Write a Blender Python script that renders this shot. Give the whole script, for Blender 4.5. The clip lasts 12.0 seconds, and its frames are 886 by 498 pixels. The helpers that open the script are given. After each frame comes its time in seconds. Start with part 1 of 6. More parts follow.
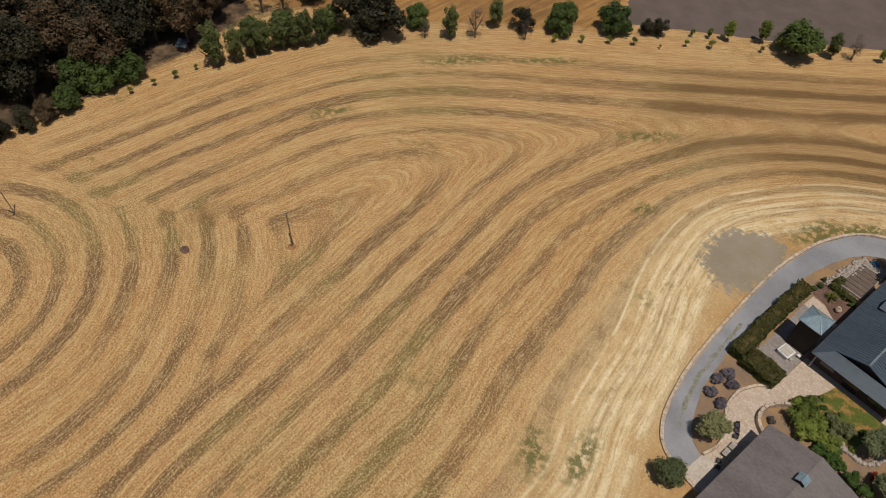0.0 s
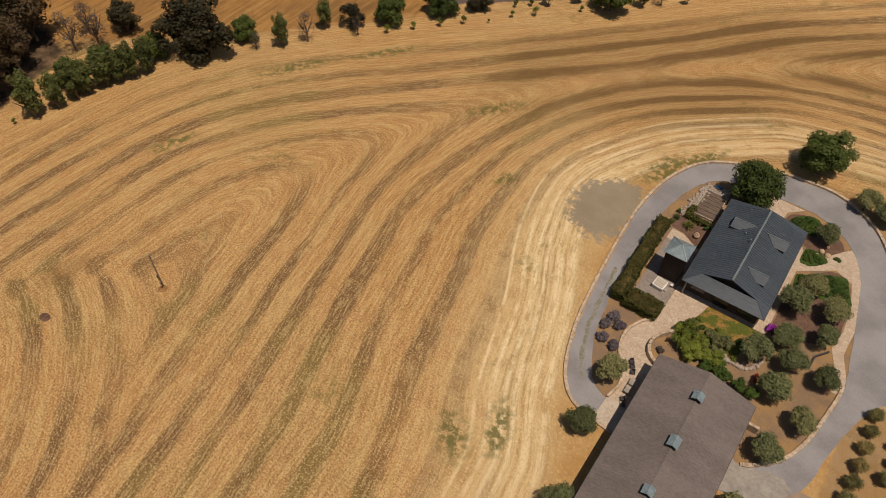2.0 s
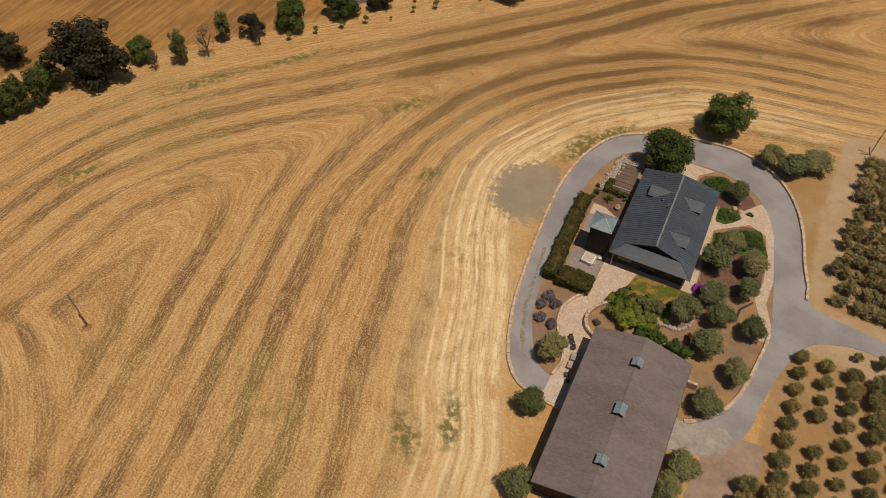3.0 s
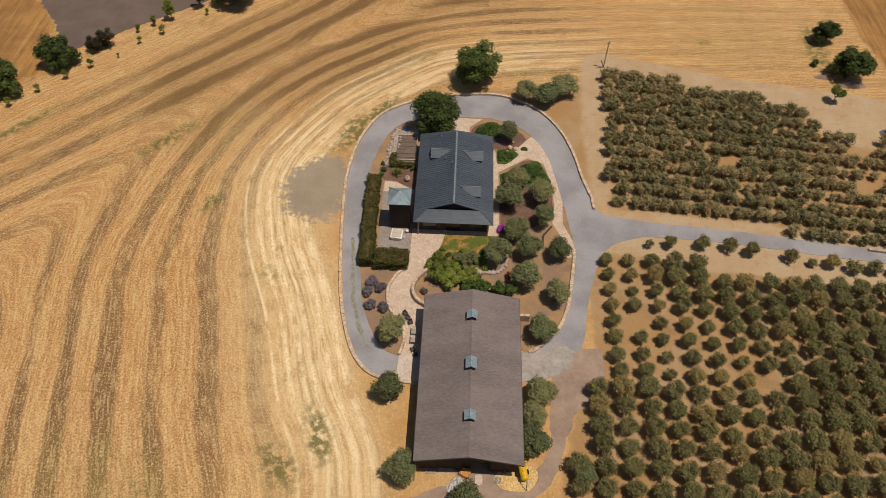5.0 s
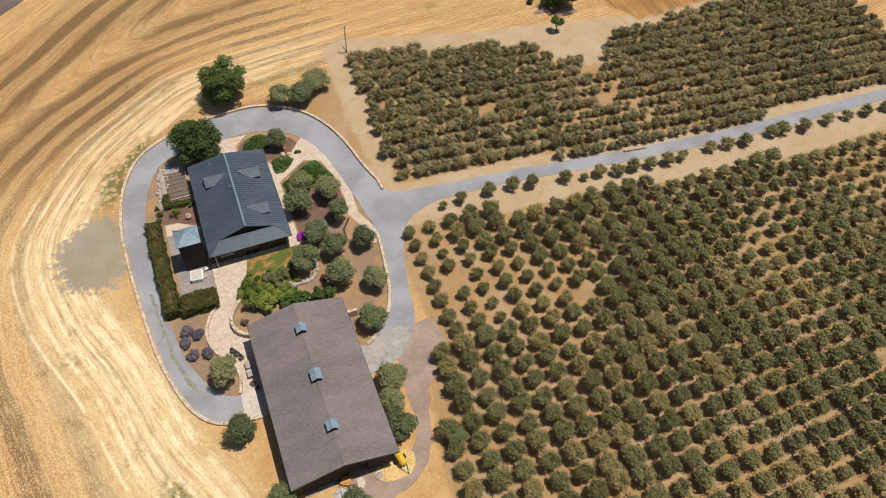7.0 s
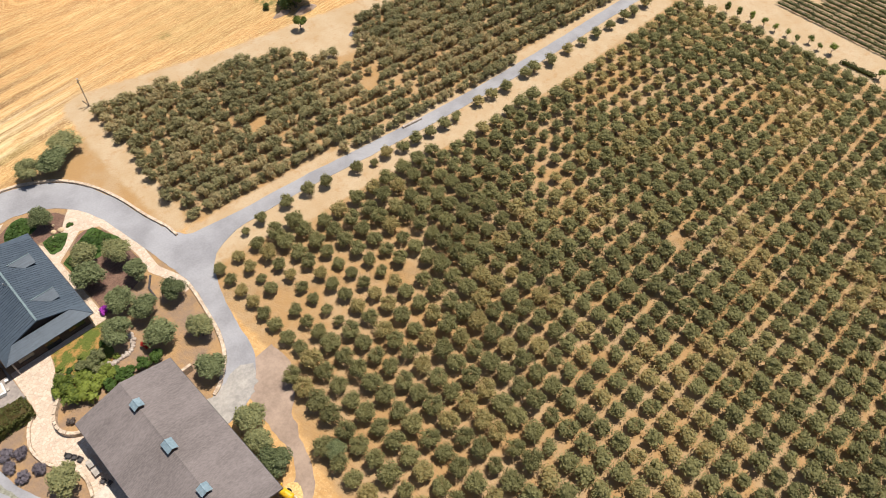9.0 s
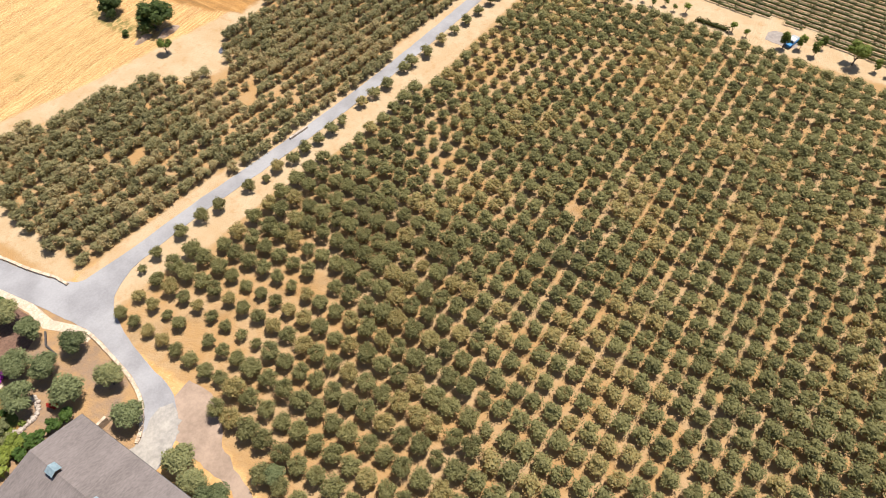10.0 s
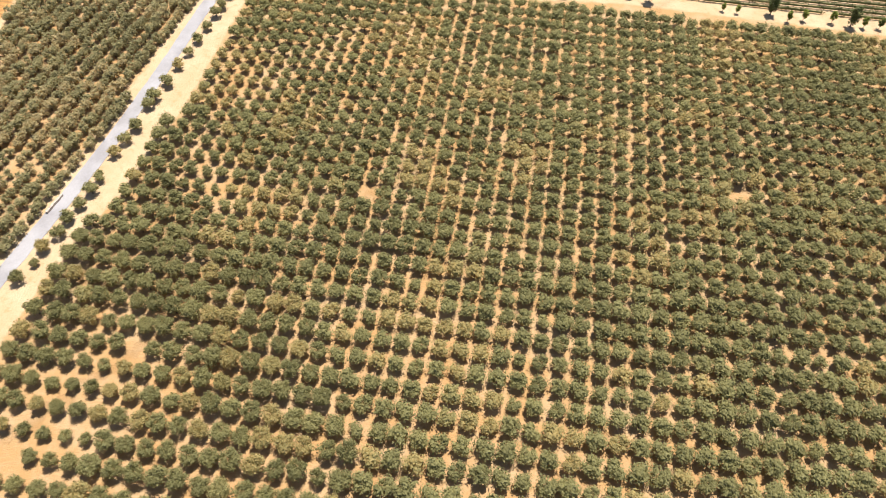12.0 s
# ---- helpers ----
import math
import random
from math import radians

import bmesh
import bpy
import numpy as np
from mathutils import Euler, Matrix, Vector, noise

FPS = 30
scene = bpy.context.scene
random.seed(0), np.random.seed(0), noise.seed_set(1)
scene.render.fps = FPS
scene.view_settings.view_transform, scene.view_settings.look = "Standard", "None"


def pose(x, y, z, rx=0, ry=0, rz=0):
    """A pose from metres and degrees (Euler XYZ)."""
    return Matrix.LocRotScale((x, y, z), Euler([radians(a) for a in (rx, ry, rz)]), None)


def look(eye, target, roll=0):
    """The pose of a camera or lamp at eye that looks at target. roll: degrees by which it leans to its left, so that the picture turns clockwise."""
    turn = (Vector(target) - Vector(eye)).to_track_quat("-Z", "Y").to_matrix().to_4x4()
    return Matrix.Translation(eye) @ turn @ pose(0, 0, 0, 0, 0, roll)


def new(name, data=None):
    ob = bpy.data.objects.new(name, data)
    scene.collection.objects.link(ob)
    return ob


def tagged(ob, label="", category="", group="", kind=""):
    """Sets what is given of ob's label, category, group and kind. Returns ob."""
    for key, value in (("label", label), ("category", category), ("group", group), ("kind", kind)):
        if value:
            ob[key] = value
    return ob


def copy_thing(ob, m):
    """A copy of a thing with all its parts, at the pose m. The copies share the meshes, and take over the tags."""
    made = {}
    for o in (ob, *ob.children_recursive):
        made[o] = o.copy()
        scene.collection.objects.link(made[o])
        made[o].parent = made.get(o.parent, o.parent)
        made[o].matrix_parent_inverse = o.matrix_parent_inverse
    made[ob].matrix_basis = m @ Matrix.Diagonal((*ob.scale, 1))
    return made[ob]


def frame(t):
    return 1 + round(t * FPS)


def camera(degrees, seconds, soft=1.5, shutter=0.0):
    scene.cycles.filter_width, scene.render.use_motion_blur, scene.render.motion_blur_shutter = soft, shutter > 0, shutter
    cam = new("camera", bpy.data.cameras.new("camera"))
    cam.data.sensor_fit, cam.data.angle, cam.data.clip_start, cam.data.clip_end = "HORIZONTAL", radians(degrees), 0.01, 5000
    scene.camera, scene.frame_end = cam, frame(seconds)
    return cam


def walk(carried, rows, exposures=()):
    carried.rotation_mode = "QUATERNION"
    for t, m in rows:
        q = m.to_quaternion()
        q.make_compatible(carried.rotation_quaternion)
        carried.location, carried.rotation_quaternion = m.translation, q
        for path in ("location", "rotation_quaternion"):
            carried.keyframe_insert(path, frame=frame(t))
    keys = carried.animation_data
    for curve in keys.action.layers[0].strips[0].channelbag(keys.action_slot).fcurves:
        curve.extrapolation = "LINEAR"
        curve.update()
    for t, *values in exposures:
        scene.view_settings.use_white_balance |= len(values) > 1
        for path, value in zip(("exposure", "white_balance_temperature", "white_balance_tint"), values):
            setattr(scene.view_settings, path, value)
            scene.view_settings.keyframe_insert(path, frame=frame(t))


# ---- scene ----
from mathutils.geometry import tessellate_polygon

# ================= camera: a drone hovering at 100 m that turns on the spot =================
EYE = Vector((0.0, 0.0, 100.0))
cam = camera(63.30, 12.0, soft=0.7, shutter=0.2)


def aim(yaw, pitch, lean):
    """The drone's pose from its heading (degrees left of +y), tilt and lean."""
    a, p = radians(yaw), radians(pitch)
    way = Vector((-math.sin(a) * math.cos(p), math.cos(a) * math.cos(p), math.sin(p)))
    return look(EYE, EYE + way * 100.0, lean)


TURN = [
    (0.0, 49.72, -50.82, 1.14),
    (0.5, 46.05, -50.82, 1.12),
    (1.0, 42.29, -50.86, 1.08),
    (1.5, 38.40, -50.93, 1.03),
    (2.0, 34.40, -50.98, 0.97),
    (2.5, 30.30, -51.03, 0.87),
    (3.0, 25.59, -51.11, 0.81),
    (5.0, 1.70, -51.52, 0.97),
    (5.5, -4.50, -51.57, 1.15),
    (6.0, -10.68, -51.63, 1.35),
    (6.5, -16.79, -51.66, 1.53),
    (7.0, -22.84, -51.67, 1.58),
    (9.0, -46.16, -51.57, 1.60),
    (9.5, -52.01, -51.56, 1.64),
    (10.0, -57.99, -51.54, 1.68),
    (10.5, -64.11, -51.60, 1.82),
    (11.0, -70.34, -51.61, 1.83),
    (11.5, -76.30, -51.64, 1.81),
    (12.0, -82.14, -51.70, 1.81),
]
walk(cam, [(t, aim(y, p, r)) for t, y, p, r in TURN],
     exposures=[(0.0, -0.66, 6500, 10), (1.2, -0.66, 7300, 14), (3.0, -0.66, 7850, 16), (5.0, -0.42, 7200, 15), (7.0, 0.0, 6400, 10), (9.0, 0.44, 6500, 10), (12.0, 1.0, 6550, 11)])

# ================= light =================
SUN = Vector((2.1, -0.6, 7.0)).normalized()
world = bpy.data.worlds.new("world")
scene.world = world
world.use_nodes = True
wt = world.node_tree
sky = wt.nodes.new("ShaderNodeTexSky")
sky.sky_type, sky.sun_disc = "NISHITA", False
sky.sun_elevation = math.asin(SUN.z)
sky.sun_rotation = math.atan2(SUN.x, SUN.y)
back = wt.nodes["Background"]
back.inputs["Strength"].default_value = 0.07
wt.links.new(sky.outputs[0], back.inputs["Color"])
sun_data = bpy.data.lights.new("sun", "SUN")
sun_data.energy, sun_data.angle, sun_data.color = 4.6, radians(0.53), (1.0, 0.95, 0.87)
new("sun", sun_data).matrix_world = look(SUN * 300, (0, 0, 0))


# ================= materials =================
class Nodes:
    """Short hand for building a material's node tree."""

    def __init__(self, name):
        self.mat = bpy.data.materials.new(name)
        self.mat.use_nodes = True
        self.tree = self.mat.node_tree
        self.bsdf = self.tree.nodes["Principled BSDF"]

    def add(self, kind, **sets):
        node = self.tree.nodes.new(kind)
        for key, value in sets.items():
            setattr(node, key, value)
        return node

    def put(self, value, socket):
        if isinstance(value, bpy.types.NodeSocket):
            self.tree.links.new(value, socket)
        elif isinstance(value, tuple) and len(value) == 3 and socket.type == "RGBA":
            socket.default_value = (*value, 1.0)
        else:
            socket.default_value = value

    def math(self, op, a, b=0.0, c=None, clamp=False):
        node = self.add("ShaderNodeMath", operation=op, use_clamp=clamp)
        for i, v in enumerate((a, b) if c is None else (a, b, c)):
            self.put(v, node.inputs[i])
        return node.outputs[0]

    def mix(self, fac, a, b, blend="MIX"):
        node = self.add("ShaderNodeMix", data_type="RGBA", blend_type=blend)
        self.put(fac, node.inputs[0])
        self.put(a, node.inputs[6])
        self.put(b, node.inputs[7])
        return node.outputs[2]

    def attr(self, name):
        return self.add("ShaderNodeAttribute", attribute_name=name).outputs["Fac"]

    def place(self, scale=(1, 1, 1)):
        """Position in the thing's own metres, stretched."""
        node = self.add("ShaderNodeMapping")
        self.put(scale, node.inputs["Scale"])
        self.tree.links.new(self.add("ShaderNodeTexCoord").outputs["Object"], node.inputs["Vector"])
        return node.outputs[0]

    def noise(self, where, scale, detail=3.0, rough=0.55, warp=0.0):
        node = self.add("ShaderNodeTexNoise")
        self.put(where, node.inputs["Vector"])
        for key, value in (("Scale", scale), ("Detail", detail), ("Roughness", rough), ("Distortion", warp)):
            node.inputs[key].default_value = value
        return node.outputs["Fac"]

    def ramp(self, value, low, high):
        """0 at low, 1 at high, smooth between."""
        node = self.add("ShaderNodeMapRange", interpolation_type="SMOOTHSTEP")
        self.put(value, node.inputs[0])
        node.inputs[1].default_value, node.inputs[2].default_value = low, high
        return node.outputs[0]

    def bump(self, height, strength=0.5, distance=0.05):
        node = self.add("ShaderNodeBump")
        node.inputs["Strength"].default_value, node.inputs["Distance"].default_value = strength, distance
        self.tree.links.new(height, node.inputs["Height"])
        self.tree.links.new(node.outputs[0], self.bsdf.inputs["Normal"])

    def done(self, colour, rough=0.9, metal=0.0, spec=0.3):
        self.put(colour, self.bsdf.inputs["Base Color"])
        self.put(rough, self.bsdf.inputs["Roughness"])
        self.put(metal, self.bsdf.inputs["Metallic"])
        self.put(spec, self.bsdf.inputs["Specular IOR Level"])
        return self.mat


def surface(name, a, b, grain=6.0, blotch=0.4, rough=0.85, metal=0.0, spec=0.3, relief=0.02, stretch=(1, 1, 1), speckle=0.25):
    """A weathered surface: blotches of two tones, with fine grain over them."""
    n = Nodes(name)
    p = n.place(stretch)
    col = n.mix(n.ramp(n.noise(p, blotch, 4.0), 0.35, 0.65), a, b)
    fine = n.noise(p, grain, 4.0, 0.7)
    col = n.mix(speckle, col, n.mix(n.ramp(fine, 0.3, 0.7), tuple(c * 0.45 for c in a), tuple(min(1.0, c * 1.5) for c in b)))
    n.bump(fine, 0.6, relief)
    return n.done(col, rough, metal, spec)


def foliage(name, dark, light, dry=None, share=0.0, thinness=0.26):
    """Leaves: tone by tree and by leaf clump, a little light coming through."""
    n = Nodes(name)
    info = n.add("ShaderNodeObjectInfo").outputs["Random"]
    isle = n.add("ShaderNodeNewGeometry").outputs["Random Per Island"]
    own = n.attr("tone")
    tree = n.math("ADD", own, n.math("MULTIPLY", info, n.math("LESS_THAN", own, 0.001)))
    fac = n.math("ADD", n.math("MULTIPLY", isle, 0.45), n.math("MULTIPLY", tree, 0.55))
    col = n.mix(fac, dark, light)
    if dry:
        some = n.ramp(tree, 1.0 - share - 0.06, 1.0 - share + 0.06)
        col = n.mix(n.math("MULTIPLY", some, n.math("ADD", isle, 0.15, clamp=True)), col, dry)
    n.done(col, 0.65, 0.0, 0.25)
    thin = n.add("ShaderNodeBsdfTranslucent")
    n.put(col, thin.inputs[0])
    both = n.add("ShaderNodeMixShader")
    both.inputs[0].default_value = thinness
    n.tree.links.new(n.bsdf.outputs[0], both.inputs[1])
    n.tree.links.new(thin.outputs[0], both.inputs[2])
    n.tree.links.new(both.outputs[0], n.tree.nodes["Material Output"].inputs[0])
    return n.mat


def ground_material():
    """Mown straw in swaths, orchard soil, yard soil, ploughed land and a ragged grey patch."""
    n = Nodes("dry_ground")
    p = n.place()
    guide = n.attr("guide")
    wobble = n.math("MULTIPLY", n.math("SUBTRACT", n.noise(p, 0.03, 2.0), 0.5), 3.0)
    cloud = n.noise(p, 0.04, 3.0)

    def combed(swath, along):
        """Bands, rows and fibres of straw: quick across the swath, slow along it."""
        out = []
        across = n.math("ADD", n.attr(swath), wobble)
        for stretch, scale, detail in ((0.16, 0.14, 1.5), (0.05, 1.1, 2.0), (0.09, 3.0, 3.0)):
            c = n.add("ShaderNodeCombineXYZ")
            n.put(across, c.inputs[0])
            n.put(n.math("MULTIPLY", n.attr(along), stretch), c.inputs[1])
            out.append(n.noise(c.outputs[0], scale, detail, 0.6))
        # passes of the mower, six metres apart, and drill rows, under a metre apart
        passes = n.math("SINE", n.math("ADD", n.math("MULTIPLY", across, 6.283 / 6.3), n.math("MULTIPLY", cloud, 2.5)))
        out[0] = n.math("ADD", n.math("MULTIPLY", out[0], 0.7), n.math("ADD", n.math("MULTIPLY", passes, 0.25), 0.15))
        drill = n.math("SINE", n.math("MULTIPLY", across, 6.283 / 0.92))
        out[1] = n.math("ADD", n.math("ADD", n.math("MULTIPLY", out[1], 0.9), 0.05), n.math("MULTIPLY", drill, 0.05))
        return out

    def blend(share, a, b):
        node = n.add("ShaderNodeMix", data_type="FLOAT")
        for value, k in ((n.attr(share), 0), (a, 2), (b, 3)):
            n.put(value, node.inputs[k])
        return node.outputs[0]
    lands = zip(combed("near_guide", "along_guide"), combed("near_edge", "along_edge"), combed("near_corner", "along_corner"))
    band, rows, fibre = (blend("turned", blend("upper", a, b), c) for a, b, c in lands)
    fine = n.noise(p, 2.4, 5.0, 0.8)
    grit = n.noise(p, 3.4, 3.0, 0.7)
    clods = n.noise(p, 0.7, 4.0, 0.7)
    mid = n.noise(p, 0.16, 4.0, 0.65)
    big = n.noise(p, 0.02, 3.0)
    straw = n.mix(n.ramp(big, 0.3, 0.7), (0.490, 0.256, 0.096), (0.530, 0.298, 0.126))
    patchy = n.math("ADD", n.math("MULTIPLY", n.ramp(n.noise(p, 0.04, 4.0), 0.36, 0.54), 0.55), 0.45)
    streaks = n.math("ADD", n.math("MULTIPLY", n.math("SUBTRACT", clods, 0.5), 0.16), n.math("MULTIPLY", n.math("SUBTRACT", rows, 0.5), -0.22))
    dark = n.math("MULTIPLY", n.ramp(n.math("ADD", band, streaks), 0.47, 0.68), n.math("MULTIPLY", patchy, n.attr("swept")))
    straw = n.mix(n.math("MULTIPLY", n.ramp(rows, 0.50, 0.60), 0.58), straw, (0.60, 0.41, 0.18))
    straw = n.mix(n.math("MULTIPLY", n.ramp(rows, 0.49, 0.40), 0.16), straw, (0.25, 0.14, 0.055))
    olive = n.ramp(n.noise(p, 0.022, 3.0, 0.6), 0.52, 0.64)
    straw = n.mix(n.math("MULTIPLY", dark, 0.96), straw, n.mix(olive, (0.175, 0.094, 0.046), (0.205, 0.142, 0.050)))
    straw = n.mix(n.math("MULTIPLY", olive, 0.22), straw, (0.27, 0.20, 0.075))
    straw = n.mix(n.math("MULTIPLY", n.ramp(fibre, 0.50, 0.58), 0.40), straw, (0.66, 0.465, 0.22))
    straw = n.mix(n.math("MULTIPLY", n.ramp(fibre, 0.49, 0.41), 0.20), straw, (0.22, 0.12, 0.045))
    straw = n.mix(n.math("MULTIPLY", n.ramp(clods, 0.50, 0.70), 0.28), straw, (0.24, 0.138, 0.058))
    straw = n.mix(n.math("MULTIPLY", n.ramp(grit, 0.51, 0.61), 0.56), straw, (0.18, 0.10, 0.038))
    straw = n.mix(n.math("MULTIPLY", n.ramp(grit, 0.47, 0.37), 0.60), straw, (0.70, 0.51, 0.26))
    fleck = n.noise(p, 2.5, 3.0, 0.65)
    straw = n.mix(n.math("MULTIPLY", n.ramp(fleck, 0.55, 0.65), 0.28), straw, (0.72, 0.50, 0.23))
    straw = n.mix(n.math("MULTIPLY", n.ramp(fleck, 0.45, 0.35), 0.26), straw, (0.17, 0.09, 0.032))
    # painted shade that browns the straw in bands, along with dark wheel paths
    shade_and_ruts = n.math("MULTIPLY", n.ramp(n.attr("shade"), 0.0, 1.0), n.ramp(n.attr("swept"), 0.1, 0.9))
    shade_and_ruts = n.math("MULTIPLY", shade_and_ruts, n.math("ADD", n.math("MULTIPLY", n.ramp(n.math("ADD", band, streaks), 0.40, 0.70), 0.58), 0.42))
    straw = n.mix(n.math("MULTIPLY", shade_and_ruts, 0.88), straw, (0.165, 0.094, 0.038))
    weeds = n.math("ADD", n.math("MULTIPLY", n.ramp(n.noise(p, 0.05, 4.0, 0.7), 0.60, 0.72), 0.7), n.attr("weeds"))
    green = n.math("MULTIPLY", weeds, n.ramp(clods, 0.40, 0.58), clamp=True)
    # dry earth and trampled straw inside the wheel tracks, without swaths
    earth = n.mix(n.ramp(n.noise(p, 0.22, 5.0, 0.65), 0.35, 0.65), (0.52, 0.325, 0.145), (0.45, 0.255, 0.098))
    earth = n.mix(n.math("MULTIPLY", n.ramp(clods, 0.50, 0.66), 0.40), earth, (0.33, 0.185, 0.075))
    earth = n.mix(n.math("MULTIPLY", n.ramp(fleck, 0.54, 0.66), 0.35), earth, (0.70, 0.50, 0.25))
    straw = n.mix(n.math("MULTIPLY", n.ramp(n.math("ADD", guide, n.math("MULTIPLY", n.math("SUBTRACT", mid, 0.5), 5.0)), -3.5, -7.0), n.attr("plain")), straw, earth)
    # a wide pale stretch of trodden straw beside the drive
    trodden = n.math("MULTIPLY", n.attr("pale"), n.math("ADD", n.math("MULTIPLY", n.ramp(n.noise(p, 0.3, 4.0, 0.7), 0.35, 0.6), 0.35), 0.25))
    straw = n.mix(trodden, straw, (0.66, 0.47, 0.24))
    # pale straw worn by wheels along the guide line
    worn = n.math("MULTIPLY", n.ramp(n.math("ABSOLUTE", guide), 9.0, 0.5), n.attr("worn"))
    worn = n.math("MULTIPLY", worn, n.ramp(n.math("ADD", n.math("MULTIPLY", rows, 0.6), n.math("MULTIPLY", fine, 0.4)), 0.38, 0.56))
    straw = n.mix(n.math("MULTIPLY", worn, 0.85), straw, (0.74, 0.56, 0.31))
    for middle, wide in ((-4.4, 1.3), (-2.2, 1.1), (0.2, 0.5), (1.9, 0.75), (3.9, 0.6), (6.2, 0.4)):
        off = n.math("ABSOLUTE", n.math("SUBTRACT", guide, middle))
        off = n.math("ADD", off, n.math("MULTIPLY", n.math("SUBTRACT", fine, 0.5), 0.7))
        rut = n.math("MULTIPLY", n.ramp(off, wide, 0.05), n.math("MULTIPLY", n.ramp(mid, 0.35, 0.55), n.attr("worn")))
        straw = n.mix(n.math("MULTIPLY", rut, 0.85), straw, (0.84, 0.68, 0.42))
    # loose stalks and clods over the worn straw
    bare = n.math("MULTIPLY", n.attr("worn"), n.ramp(n.math("ABSOLUTE", guide), 11.0, 3.0))
    straw = n.mix(n.math("MULTIPLY", bare, n.math("MULTIPLY", n.ramp(fibre, 0.50, 0.38), 0.45)), straw, (0.40, 0.25, 0.10))
    straw = n.mix(n.math("MULTIPLY", bare, n.math("MULTIPLY", n.ramp(fine, 0.50, 0.62), 0.50)), straw, (0.36, 0.225, 0.095))
    straw = n.mix(n.math("MULTIPLY", bare, n.math("MULTIPLY", n.ramp(fleck, 0.54, 0.64), 0.45)), straw, (0.80, 0.63, 0.37))
    straw = n.mix(n.math("MULTIPLY", green, 0.85), straw, (0.125, 0.125, 0.040))
    # soils
    soil = n.mix(n.ramp(n.noise(p, 0.12, 5.0, 0.7), 0.35, 0.62), (0.385, 0.262, 0.145), (0.355, 0.212, 0.092))
    soil = n.mix(n.math("MULTIPLY", n.ramp(grit, 0.48, 0.68), 0.5), soil, (0.30, 0.18, 0.088))
    sand = n.mix(n.ramp(mid, 0.3, 0.7), (0.455, 0.345, 0.222), (0.410, 0.288, 0.166))
    sand = n.mix(n.math("MULTIPLY", n.ramp(fine, 0.48, 0.66), 0.5), sand, (0.37, 0.23, 0.11))
    sand = n.mix(n.math("MULTIPLY", n.ramp(n.noise(p, 0.45, 5.0, 0.75), 0.52, 0.66), 0.5), sand, (0.36, 0.205, 0.09))
    yard = n.mix(n.ramp(n.noise(p, 0.2, 5.0, 0.7), 0.35, 0.65), (0.25, 0.17, 0.115), (0.37, 0.225, 0.105))
    yard = n.mix(n.math("MULTIPLY", n.ramp(fine, 0.48, 0.75), 0.5), yard, (0.16, 0.10, 0.06))
    plough = n.mix(n.ramp(mid, 0.3, 0.7), (0.125, 0.094, 0.078), (0.155, 0.118, 0.098))
    rust = n.mix(n.ramp(n.noise(p, 0.06, 5.0, 0.7), 0.35, 0.65), (0.43, 0.225, 0.075), (0.27, 0.14, 0.052))
    rust = n.mix(n.math("MULTIPLY", n.ramp(fine, 0.46, 0.62), 0.45), rust, (0.15, 0.08, 0.03))
    drag = n.add("ShaderNodeVectorMath", operation="MULTIPLY")
    n.put(p, drag.inputs[0])
    drag.inputs[1].default_value = (1.0, 0.06, 1.0)
    harrow = n.noise(drag.outputs[0], 0.9, 3.0, 0.65)
    rust = n.mix(n.math("MULTIPLY", n.ramp(harrow, 0.50, 0.62), 0.5), rust, (0.17, 0.10, 0.04))
    rust = n.mix(n.math("MULTIPLY", n.ramp(harrow, 0.47, 0.36), 0.35), rust, (0.52, 0.32, 0.13))
    grey_patch = n.mix(n.ramp(mid, 0.3, 0.7), (0.285, 0.232, 0.160), (0.34, 0.280, 0.200))
    grey_patch = n.mix(n.math("MULTIPLY", n.ramp(fine, 0.48, 0.66), 0.35), grey_patch, (0.23, 0.18, 0.12))
    # leaf litter made darker to carry the shade under the gums
    shaded_litter = n.mix(n.ramp(mid, 0.4, 0.7), (0.055, 0.038, 0.026), (0.22, 0.14, 0.08))
    ragged = n.math("MULTIPLY", n.math("SUBTRACT", n.noise(p, 0.35, 5.0, 0.7), 0.5), 0.9)
    # the grey patch runs out in tongues round its edge
    tongues = n.math("MULTIPLY", n.math("SUBTRACT", n.noise(p, 0.55, 6.0, 0.75), 0.5), 1.7)
    col = straw
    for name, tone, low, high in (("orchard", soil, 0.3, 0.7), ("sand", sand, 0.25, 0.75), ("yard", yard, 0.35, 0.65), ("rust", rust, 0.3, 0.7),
                                  ("plough", plough, 0.45, 0.55), ("grey_patch", grey_patch, 0.42, 0.62), ("shaded_litter", shaded_litter, 0.3, 0.7)):
        col = n.mix(n.ramp(n.math("ADD", n.attr(name), tongues if name == "grey_patch" else ragged), low, high), col, tone)
    n.bump(n.math("ADD", grit, n.math("MULTIPLY", fibre, 0.8)), 0.9, 0.15)
    return n.done(col, 0.95, 0.0, 0.1)


def lawn_material():
    """Grass worn through to orange soil in places."""
    n = Nodes("dry_lawn")
    p = n.place()
    grass = n.mix(n.noise(p, 1.3, 4.0, 0.7), (0.035, 0.060, 0.010), (0.145, 0.160, 0.035))
    grass = n.mix(n.math("MULTIPLY", n.ramp(n.noise(p, 6.0, 4.0, 0.75), 0.5, 0.65), 0.5), grass, (0.21, 0.19, 0.06))
    worn = n.ramp(n.math("ADD", n.math("MULTIPLY", n.noise(p, 0.42, 3.0, 0.6), 0.7), n.math("MULTIPLY", n.noise(p, 2.6, 4.0, 0.7), 0.3)), 0.49, 0.59)
    soil = n.mix(n.noise(p, 3.0, 4.0, 0.7), (0.24, 0.120, 0.032), (0.40, 0.235, 0.085))
    n.bump(n.noise(p, 9.0, 3.0), 0.9, 0.05)
    return n.done(n.mix(worn, grass, soil), 0.95, 0.0, 0.1)


